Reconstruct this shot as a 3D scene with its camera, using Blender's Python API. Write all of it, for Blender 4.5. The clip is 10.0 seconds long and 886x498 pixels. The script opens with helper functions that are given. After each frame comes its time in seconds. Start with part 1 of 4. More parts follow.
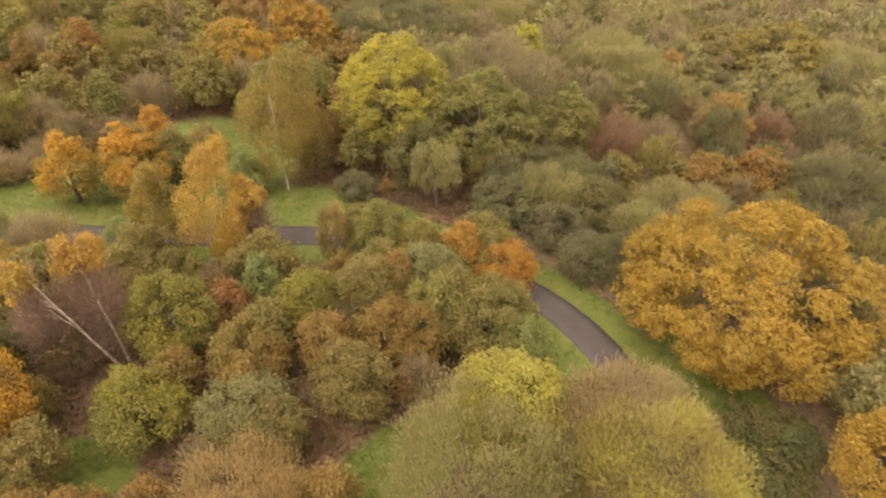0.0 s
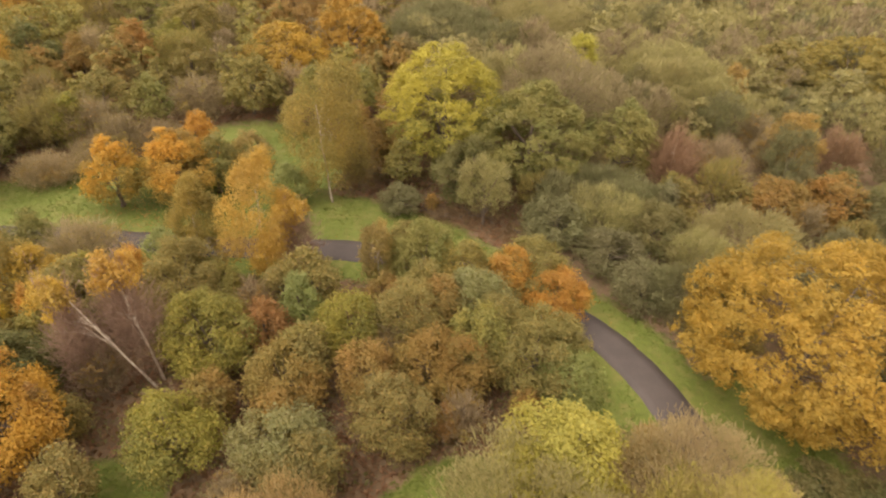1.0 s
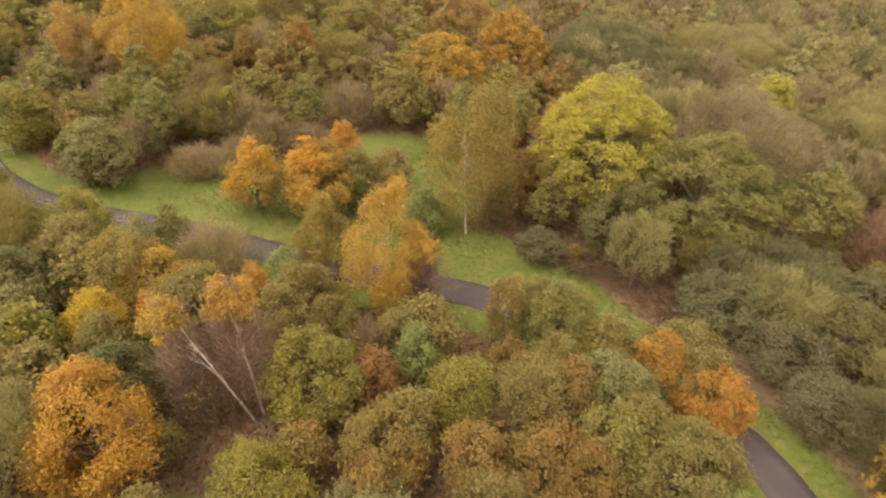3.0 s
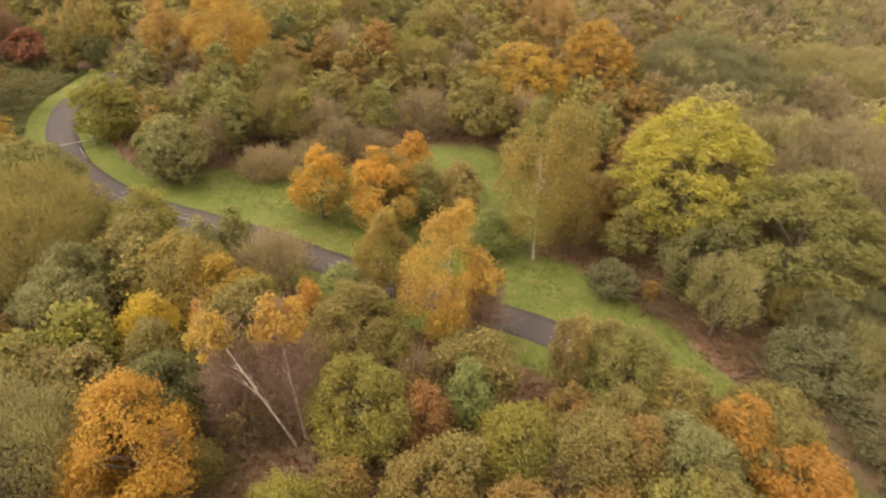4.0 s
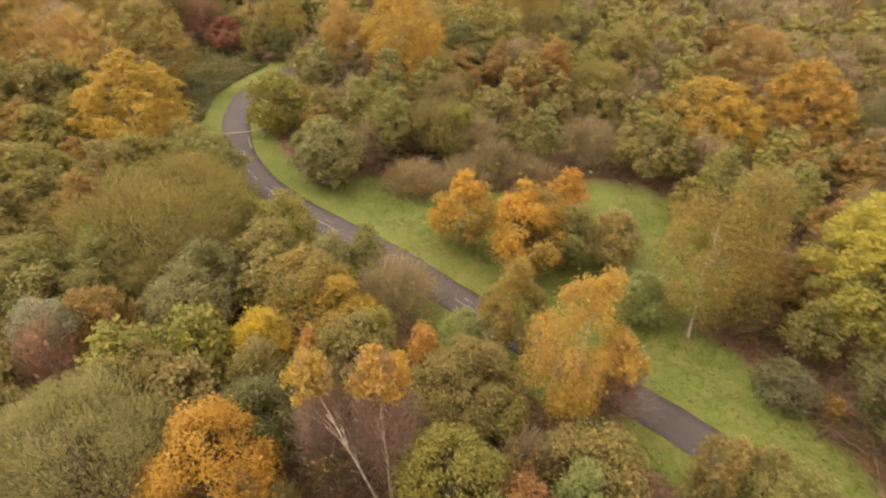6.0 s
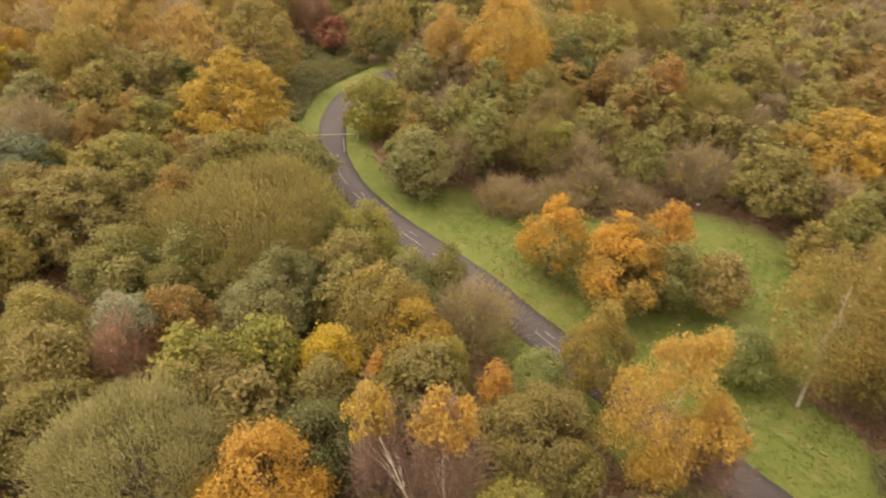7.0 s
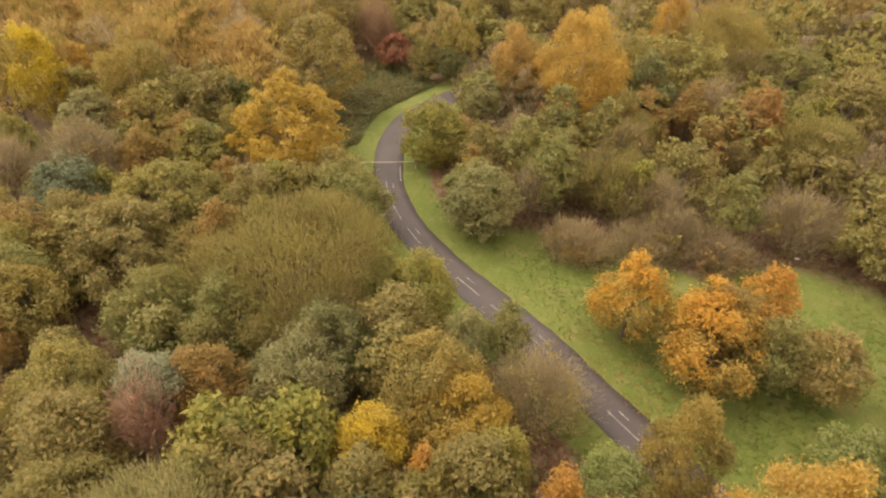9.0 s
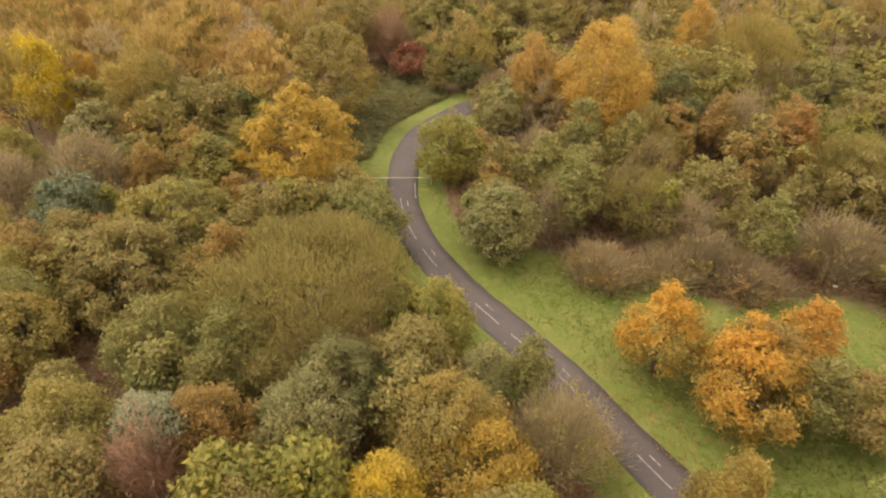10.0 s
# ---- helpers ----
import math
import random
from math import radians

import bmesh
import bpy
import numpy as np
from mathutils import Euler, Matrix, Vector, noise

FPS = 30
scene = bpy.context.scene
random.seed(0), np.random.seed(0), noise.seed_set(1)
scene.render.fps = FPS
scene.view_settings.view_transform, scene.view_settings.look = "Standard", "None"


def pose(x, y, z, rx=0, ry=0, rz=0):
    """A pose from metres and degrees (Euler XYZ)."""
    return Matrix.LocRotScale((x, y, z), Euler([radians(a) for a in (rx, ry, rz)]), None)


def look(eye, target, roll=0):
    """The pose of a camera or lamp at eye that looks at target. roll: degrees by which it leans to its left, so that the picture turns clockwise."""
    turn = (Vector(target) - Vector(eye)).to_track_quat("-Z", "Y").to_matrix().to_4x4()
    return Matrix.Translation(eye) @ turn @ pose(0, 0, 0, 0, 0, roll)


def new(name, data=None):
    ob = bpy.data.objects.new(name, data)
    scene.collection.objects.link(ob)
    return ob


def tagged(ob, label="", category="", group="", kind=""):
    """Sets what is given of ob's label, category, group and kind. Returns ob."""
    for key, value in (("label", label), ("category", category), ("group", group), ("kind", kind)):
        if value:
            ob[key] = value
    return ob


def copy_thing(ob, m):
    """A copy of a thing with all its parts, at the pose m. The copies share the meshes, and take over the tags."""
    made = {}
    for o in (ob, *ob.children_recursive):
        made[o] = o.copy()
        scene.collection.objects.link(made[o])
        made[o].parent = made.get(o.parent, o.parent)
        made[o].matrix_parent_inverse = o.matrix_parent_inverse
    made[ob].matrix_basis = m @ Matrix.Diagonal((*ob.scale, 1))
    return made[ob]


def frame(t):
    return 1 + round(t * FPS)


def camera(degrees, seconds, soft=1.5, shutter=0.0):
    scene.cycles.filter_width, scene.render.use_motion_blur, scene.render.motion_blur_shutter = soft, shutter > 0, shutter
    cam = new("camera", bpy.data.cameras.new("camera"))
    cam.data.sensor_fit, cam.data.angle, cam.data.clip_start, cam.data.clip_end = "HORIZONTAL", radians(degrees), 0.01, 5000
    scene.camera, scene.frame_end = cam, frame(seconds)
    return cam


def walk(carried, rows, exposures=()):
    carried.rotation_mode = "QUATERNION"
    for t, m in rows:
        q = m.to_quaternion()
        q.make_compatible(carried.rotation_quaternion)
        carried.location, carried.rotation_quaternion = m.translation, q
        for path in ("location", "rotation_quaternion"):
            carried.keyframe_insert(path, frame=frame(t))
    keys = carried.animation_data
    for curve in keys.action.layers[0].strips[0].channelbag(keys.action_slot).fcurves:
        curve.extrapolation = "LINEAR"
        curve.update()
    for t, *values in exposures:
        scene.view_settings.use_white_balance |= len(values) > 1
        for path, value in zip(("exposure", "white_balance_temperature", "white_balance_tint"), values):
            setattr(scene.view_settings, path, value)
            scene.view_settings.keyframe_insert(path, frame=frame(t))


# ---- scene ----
cam = camera(71.9, 10.0, soft=2.1, shutter=0.5)
PATH = [
    (0, (0.775, -0.167, 36.677), (0.977, 1.456, 35.525), 3.4),
    (0.5, (0.363, 1.644, 36.679), (0.511, 3.271, 35.525), 3.4),
    (1, (-0.023, 3.365, 36.684), (0.062, 4.994, 35.528), 3.4),
    (1.5, (-0.427, 5.162, 36.709), (-0.429, 6.792, 35.55), 3.4),
    (2, (-0.909, 7.046, 36.718), (-1.012, 8.668, 35.553), 3.7),
    (2.5, (-1.379, 8.891, 36.692), (-1.591, 10.5, 35.524), 3.9),
    (3.8, (-2.517, 13.573, 36.501), (-2.991, 15.12, 35.324), 4.3),
    (4, (-2.717, 14.275, 36.485), (-3.235, 15.805, 35.306), 4.2),
    (4.5, (-3.151, 15.894, 36.409), (-3.778, 17.379, 35.226), 4.1),
    (5, (-3.659, 17.38, 36.377), (-4.388, 18.815, 35.19), 4.0),
    (5.5, (-4.195, 18.859, 36.407), (-5.027, 20.233, 35.216), 3.9),
    (5.7, (-4.473, 19.436, 36.395), (-5.344, 20.783, 35.201), 3.9),
    (7, (-7.087, 22.884, 36.13), (-8.231, 23.996, 34.924), 3.3),
    (7.5, (-8.232, 24.117, 36.107), (-9.44, 25.158, 34.9), 2.9),
    (8, (-9.608, 25.23, 36.012), (-10.844, 26.241, 34.808), 2.5),
    (8.5, (-11.17, 26.17, 35.905), (-12.42, 27.165, 34.702), 2.3),
    (9, (-12.705, 27.015, 35.777), (-13.969, 27.997, 34.579), 2.1),
    (9.5, (-14.219, 27.765, 35.765), (-15.495, 28.734, 34.569), 1.9),
    (10, (-15.827, 28.451, 35.725), (-17.113, 29.41, 34.53), 1.9),
]
walk(cam, [(t, look(eye, target, roll)) for t, eye, target, roll in PATH])

# ---- light ----
SUN_UP, SUN_TURN = radians(55), radians(235)
world = bpy.data.worlds.new("overcast_sky")
scene.world = world
world.use_nodes = True
wn = world.node_tree.nodes
sky = wn.new("ShaderNodeTexSky")
sky.sky_type, sky.sun_disc, sky.sun_elevation, sky.sun_rotation = "NISHITA", False, SUN_UP, SUN_TURN
sky.air_density, sky.dust_density, sky.ozone_density = 1.0, 6.0, 1.0
grey = wn.new("ShaderNodeMix")
grey.data_type = "RGBA"
grey.inputs["Factor"].default_value = 0.75
grey.inputs["B"].default_value = (10.7, 9.0, 7.6, 1)
world.node_tree.links.new(sky.outputs["Color"], grey.inputs["A"])
world.node_tree.links.new(grey.outputs["Result"], wn["Background"].inputs["Color"])
wn["Background"].inputs["Strength"].default_value = 0.15
sun = new("sun", bpy.data.lights.new("sun", "SUN"))
sun.data.energy, sun.data.angle, sun.data.color = 1.6, radians(40), (1.0, 0.89, 0.76)
sun.matrix_world = look((0, 0, 0), (math.sin(SUN_TURN) * -math.cos(SUN_UP), math.cos(SUN_TURN) * -math.cos(SUN_UP), -math.sin(SUN_UP)))
scene.view_settings.exposure = 0.76

# ---- materials ----
MATS = {}


def shader(name):
    m = bpy.data.materials.new(name)
    m.use_nodes = True
    n = m.node_tree.nodes
    n.clear()
    out = n.new("ShaderNodeOutputMaterial")

    def node(kind, **values):
        b = n.new(kind)
        for key, value in values.items():
            b.inputs[key.replace("_", " ")].default_value = value
        return b
    return m, node, out, m.node_tree.links.new


def mix(node, link, factor, a, b, blend="MIX"):
    k = node("ShaderNodeMix")
    k.data_type, k.blend_type, k.clamp_factor = "RGBA", blend, True
    for key, value in (("Factor", factor), ("A", a), ("B", b)):
        if isinstance(value, (int, float)):
            k.inputs[key].default_value = value
        elif isinstance(value, tuple):
            k.inputs[key].default_value = (*value, 1)
        else:
            link(value, k.inputs[key])
    return k.outputs["Result"]


def spread(node, link, value, low, high, to_low=0.0, to_high=1.0):
    k = node("ShaderNodeMapRange", From_Min=low, From_Max=high, To_Min=to_low, To_Max=to_high)
    link(value, k.inputs["Value"])
    return k.outputs["Result"]


def leaf_material(name, a, b, c):
    """Leaves of two colours by the bough, flecked with a third, some paler underneath."""
    m, node, out, link = shader("leaves_" + name)
    tone = node("ShaderNodeAttribute")
    tone.attribute_name = "tone"
    geo = node("ShaderNodeNewGeometry")
    info = node("ShaderNodeObjectInfo")
    place = node("ShaderNodeTexCoord")
    drift = node("ShaderNodeTexNoise", Scale=0.55, Detail=3.0)
    link(place.outputs["Object"], drift.inputs["Vector"])
    pick = node("ShaderNodeMath")
    pick.operation = "ADD"
    link(tone.outputs["Fac"], pick.inputs[0])
    link(spread(node, link, drift.outputs["Fac"], 0.3, 0.7, -0.35, 0.35), pick.inputs[1])
    colour = mix(node, link, pick.outputs[0], a, b)
    isle = geo.outputs["Random Per Island"]
    colour = mix(node, link, spread(node, link, isle, 0.60, 1.0, 0, 0.65), colour, c)
    wheel = node("ShaderNodeMath")
    wheel.operation = "FRACT"
    times = node("ShaderNodeMath")
    times.operation = "MULTIPLY"
    times.inputs[1].default_value = 37.0
    link(isle, times.inputs[0])
    link(times.outputs[0], wheel.inputs[0])
    hue = node("ShaderNodeHueSaturation")
    hue.inputs["Saturation"].default_value = 1.0
    link(colour, hue.inputs["Color"])
    link(spread(node, link, wheel.outputs[0], 0, 1, 0.88, 1.22), hue.inputs["Value"])
    link(spread(node, link, info.outputs["Random"], 0, 1, 0.494, 0.506), hue.inputs["Hue"])
    skin = node("ShaderNodeBsdfPrincipled", Roughness=0.6)
    skin.inputs["Specular IOR Level"].default_value = 0.25
    through_leaf = node("ShaderNodeBsdfTranslucent")
    link(hue.outputs["Color"], skin.inputs["Base Color"])
    link(hue.outputs["Color"], through_leaf.inputs["Color"])
    both = node("ShaderNodeMixShader", Fac=0.52)
    link(skin.outputs[0], both.inputs[1])
    link(through_leaf.outputs[0], both.inputs[2])
    link(both.outputs[0], out.inputs["Surface"])
    MATS[name] = m


leaf_material("gold", (0.43, 0.272, 0.05), (0.36, 0.245, 0.055), (0.47, 0.335, 0.07))
leaf_material("goldor", (0.49, 0.325, 0.065), (0.43, 0.295, 0.08), (0.55, 0.375, 0.09))
leaf_material("goldtan", (0.4, 0.285, 0.085), (0.33, 0.24, 0.09), (0.48, 0.36, 0.09))
leaf_material("orange", (0.47, 0.262, 0.05), (0.4, 0.235, 0.06), (0.53, 0.33, 0.068))
leaf_material("orange2", (0.48, 0.285, 0.045), (0.43, 0.25, 0.055), (0.53, 0.335, 0.07))
leaf_material("ormix", (0.52, 0.3, 0.048), (0.23, 0.205, 0.065), (0.55, 0.37, 0.075))
leaf_material("tanorange", (0.42, 0.265, 0.08), (0.34, 0.24, 0.09), (0.46, 0.32, 0.1))
leaf_material("lime", (0.43, 0.385, 0.065), (0.36, 0.34, 0.08), (0.52, 0.44, 0.09))
leaf_material("limemix", (0.43, 0.385, 0.065), (0.20, 0.205, 0.065), (0.50, 0.42, 0.09))
leaf_material("goldyel", (0.45, 0.31, 0.0504), (0.39, 0.28, 0.0616), (0.5, 0.35, 0.0784))
leaf_material("tanbrown", (0.42, 0.29, 0.125), (0.36, 0.25, 0.115), (0.48, 0.35, 0.16))
leaf_material("palelime", (0.4, 0.37, 0.0887), (0.34, 0.28, 0.105), (0.44, 0.4, 0.0806))
leaf_material("yellow", (0.5, 0.37, 0.0323), (0.42, 0.32, 0.0564), (0.54, 0.42, 0.0645))
leaf_material("yellowgreen", (0.285, 0.255, 0.05), (0.21, 0.21, 0.06), (0.42, 0.32, 0.075))
leaf_material("green", (0.2, 0.21, 0.068), (0.25, 0.222, 0.07), (0.34, 0.285, 0.1))
leaf_material("palegreen", (0.26, 0.29, 0.0887), (0.23, 0.25, 0.0887), (0.33, 0.33, 0.113))
leaf_material("darkgreen", (0.15, 0.16, 0.056), (0.185, 0.175, 0.064), (0.26, 0.235, 0.095))
leaf_material("bluegreen", (0.16, 0.18, 0.098), (0.15, 0.165, 0.088), (0.21, 0.225, 0.13))
leaf_material("olive", (0.26, 0.225, 0.072), (0.235, 0.205, 0.072), (0.42, 0.29, 0.09))
leaf_material("yolive", (0.30, 0.255, 0.065), (0.215, 0.21, 0.07), (0.42, 0.33, 0.10))
leaf_material("olivegold", (0.335, 0.255, 0.068), (0.25, 0.215, 0.07), (0.43, 0.3, 0.08))
leaf_material("oliverust", (0.265, 0.205, 0.066), (0.305, 0.19, 0.06), (0.39, 0.25, 0.07))
leaf_material("rust", (0.31, 0.17, 0.062), (0.27, 0.165, 0.065), (0.38, 0.23, 0.078))
leaf_material("rustorange", (0.35, 0.2, 0.06), (0.25, 0.19, 0.065), (0.42, 0.26, 0.07))
leaf_material("rustgold", (0.44, 0.283, 0.0484), (0.32, 0.224, 0.0645), (0.5, 0.354, 0.0564))
leaf_material("tan", (0.36, 0.26, 0.085), (0.28, 0.216, 0.09), (0.42, 0.31, 0.1))
leaf_material("silver", (0.235, 0.23, 0.09), (0.27, 0.23, 0.085), (0.35, 0.32, 0.17))
leaf_material("whitegreen", (0.29, 0.29, 0.17), (0.25, 0.25, 0.13), (0.36, 0.36, 0.24))
leaf_material("pale", (0.33, 0.3, 0.118), (0.28, 0.24, 0.108), (0.38, 0.33, 0.145))
leaf_material("palebrown", (0.36, 0.285, 0.135), (0.32, 0.24, 0.13), (0.42, 0.35, 0.16))
leaf_material("willow", (0.285, 0.245, 0.072), (0.25, 0.215, 0.072), (0.34, 0.285, 0.095))
leaf_material("greygreen", (0.2, 0.195, 0.09), (0.185, 0.165, 0.082), (0.27, 0.25, 0.12))
leaf_material("greybrown", (0.29, 0.235, 0.125), (0.25, 0.195, 0.115), (0.33, 0.28, 0.14))
leaf_material("red", (0.29, 0.105, 0.065), (0.26, 0.15, 0.075), (0.34, 0.17, 0.085))
leaf_material("brownbare", (0.295, 0.228, 0.135), (0.255, 0.205, 0.108), (0.4, 0.32, 0.19))
leaf_material("olivebare", (0.24, 0.19, 0.0806), (0.21, 0.17, 0.0806), (0.29, 0.23, 0.0968))
leaf_material("tanbare", (0.345, 0.268, 0.15), (0.295, 0.232, 0.122), (0.43, 0.345, 0.2))
leaf_material("pinkbare", (0.3, 0.19, 0.113), (0.26, 0.17, 0.105), (0.34, 0.23, 0.113))
leaf_material("pink", (0.42, 0.265, 0.165), (0.37, 0.235, 0.15), (0.46, 0.31, 0.19))
leaf_material("pinkgold", (0.33, 0.225, 0.165), (0.29, 0.195, 0.145), (0.37, 0.26, 0.175))
leaf_material("bracken", (0.25, 0.13, 0.0728), (0.2, 0.135, 0.0672), (0.29, 0.18, 0.0952))
leaf_material("bramble", (0.15, 0.16, 0.0605), (0.2, 0.17, 0.0645), (0.25, 0.22, 0.0968))
leaf_material("grass", (0.1, 0.145, 0.022), (0.14, 0.16, 0.032), (0.21, 0.205, 0.055))
leaf_material("deadwood", (0.24, 0.16, 0.0806), (0.19, 0.13, 0.0685), (0.32, 0.23, 0.121))
leaf_material("fallen", (0.38, 0.19, 0.056), (0.3, 0.17, 0.0672), (0.42, 0.25, 0.0784))


def bark_material(name, a, b, scale):
    m, node, out, link = shader(name)
    place = node("ShaderNodeTexCoord")
    grain = node("ShaderNodeTexNoise", Scale=scale, Detail=5.0, Roughness=0.7)
    link(place.outputs["Object"], grain.inputs["Vector"])
    tint = mix(node, link, spread(node, link, grain.outputs["Fac"], 0.4, 0.62), a, b)
    bump = node("ShaderNodeBump", Strength=0.6, Distance=0.03)
    link(grain.outputs["Fac"], bump.inputs["Height"])
    skin = node("ShaderNodeBsdfPrincipled", Roughness=0.85)
    link(tint, skin.inputs["Base Color"])
    link(bump.outputs[0], skin.inputs["Normal"])
    link(skin.outputs[0], out.inputs["Surface"])
    MATS[name] = m


bark_material("bark", (0.16, 0.12, 0.085), (0.09, 0.07, 0.05), 5.0)
bark_material("birch_bark", (0.54, 0.46, 0.36), (0.29, 0.22, 0.165), 2.2)
bark_material("rusty_steel", (0.34, 0.17, 0.07), (0.22, 0.12, 0.06), 8.0)
bark_material("weathered_wood", (0.48, 0.43, 0.30), (0.30, 0.26, 0.18), 4.0)

# ground: mown verge, rough grass and brown leaf litter, by how far the grass reaches
m, node, out, link = shader("ground_cover")
place = node("ShaderNodeTexCoord")
green = node("ShaderNodeAttribute")
green.attribute_name = "grass"
broad = node("ShaderNodeTexNoise", Scale=0.16, Detail=4.0, Roughness=0.6)
fine_n = node("ShaderNodeTexNoise", Scale=2.4, Detail=6.0, Roughness=0.7)
mid_n = node("ShaderNodeTexNoise", Scale=0.7, Detail=4.0, Roughness=0.6)
for k in (broad, fine_n, mid_n):
    link(place.outputs["Object"], k.inputs["Vector"])
turf = mix(node, link, spread(node, link, broad.outputs["Fac"], 0.35, 0.65), (0.080, 0.108, 0.014), (0.125, 0.130, 0.028))
turf = mix(node, link, spread(node, link, fine_n.outputs["Fac"], 0.35, 0.7), turf, (0.13, 0.16, 0.024))
turf = mix(node, link, spread(node, link, mid_n.outputs["Fac"], 0.50, 0.70, 0, 0.7), turf, (0.19, 0.165, 0.05))
litter = mix(node, link, spread(node, link, mid_n.outputs["Fac"], 0.35, 0.65), (0.175, 0.108, 0.062), (0.135, 0.10, 0.056))
litter = mix(node, link, spread(node, link, fine_n.outputs["Fac"], 0.45, 0.7), litter, (0.21, 0.14, 0.075))
edge = node("ShaderNodeMath")
edge.operation = "ADD"
link(green.outputs["Fac"], edge.inputs[0])
link(spread(node, link, mid_n.outputs["Fac"], 0.3, 0.7, -0.22, 0.22), edge.inputs[1])
tint = mix(node, link, spread(node, link, edge.outputs[0], 0.35, 0.65), litter, turf)
bump = node("ShaderNodeBump", Strength=0.8, Distance=0.12)
link(fine_n.outputs["Fac"], bump.inputs["Height"])
skin = node("ShaderNodeBsdfPrincipled", Roughness=0.95)
link(tint, skin.inputs["Base Color"])
link(bump.outputs[0], skin.inputs["Normal"])
link(skin.outputs[0], out.inputs["Surface"])
MATS["ground"] = m

# old asphalt: purplish grey, patched and damp-stained
m, node, out, link = shader("old_asphalt")
place = node("ShaderNodeTexCoord")
stain = node("ShaderNodeTexNoise", Scale=0.35, Detail=5.0, Roughness=0.65)
grit = node("ShaderNodeTexNoise", Scale=9.0, Detail=5.0, Roughness=0.8)
for k in (stain, grit):
    link(place.outputs["Object"], k.inputs["Vector"])
tint = mix(node, link, spread(node, link, stain.outputs["Fac"], 0.38, 0.62), (0.054, 0.043, 0.039), (0.074, 0.059, 0.053))
tint = mix(node, link, spread(node, link, grit.outputs["Fac"], 0.4, 0.7, 0, 0.5), tint, (0.09, 0.072, 0.063))
bump = node("ShaderNodeBump", Strength=0.3, Distance=0.01)
link(grit.outputs["Fac"], bump.inputs["Height"])
skin = node("ShaderNodeBsdfPrincipled", Roughness=0.7)
link(tint, skin.inputs["Base Color"])
link(bump.outputs[0], skin.inputs["Normal"])
link(skin.outputs[0], out.inputs["Surface"])
MATS["asphalt"] = m

m, node, out, link = shader("worn_white_paint")
place = node("ShaderNodeTexCoord")
wear = node("ShaderNodeTexNoise", Scale=3.0, Detail=5.0, Roughness=0.75)
link(place.outputs["Object"], wear.inputs["Vector"])
tint = mix(node, link, spread(node, link, wear.outputs["Fac"], 0.42, 0.62), (0.34, 0.31, 0.275), (0.12, 0.10, 0.09))
skin = node("ShaderNodeBsdfPrincipled", Roughness=0.7)
link(tint, skin.inputs["Base Color"])
link(skin.outputs[0], out.inputs["Surface"])
MATS["paint"] = m

m, node, out, link = shader("board_white")
place = node("ShaderNodeTexCoord")
dirt = node("ShaderNodeTexNoise", Scale=6.0, Detail=4.0)
link(place.outputs["Object"], dirt.inputs["Vector"])
tint = mix(node, link, spread(node, link, dirt.outputs["Fac"], 0.4, 0.7), (0.78, 0.78, 0.75), (0.55, 0.55, 0.50))
skin = node("ShaderNodeBsdfPrincipled", Roughness=0.45)
link(tint, skin.inputs["Base Color"])
link(skin.outputs[0], out.inputs["Surface"])
MATS["board_white"] = m

# ---- mesh helpers ----


def part(name, data, material, parent, label=""):
    ob = new(name, data)
    data.materials.append(MATS[material])
    ob.parent = parent
    return tagged(ob, label) if label else ob


def loose(name, verts, tone):
    """A mesh of loose three-cornered leaves: verts is n x 3 x 3, tone one value a leaf."""
    n = len(verts)
    me = bpy.data.meshes.new(name)
    me.vertices.add(3 * n)
    me.vertices.foreach_set("co", np.asarray(verts, np.float32).reshape(-1))
    me.loops.add(3 * n)
    me.loops.foreach_set("vertex_index", np.arange(3 * n, dtype=np.int32))
    me.polygons.add(n)
    me.polygons.foreach_set("loop_start", np.arange(0, 3 * n, 3, dtype=np.int32))
    at = me.attributes.new("tone", "FLOAT", "POINT")
    at.data.foreach_set("value", np.repeat(np.asarray(tone, np.float32), 3))
    me.update(calc_edges=True)
    return me


def unit(a):
    return a / np.maximum(np.linalg.norm(a, axis=-1, keepdims=True), 1e-6)


def leaves_at(rng, p, normal, along, length, width):
    """Pointed leaves at the places p, facing normal and lying along."""
    along = unit(along - normal * np.sum(along * normal, -1, keepdims=True))
    across = np.cross(normal, along)
    size = rng.uniform(0.65, 1.4, (len(p), 1))
    l, w = along * length * size, across * width * size
    skew = rng.uniform(-0.5, 0.9, (len(p), 1))
    return np.stack([p - l, p + l * skew - w * 1.25, p + l + w * 0.9], 1)


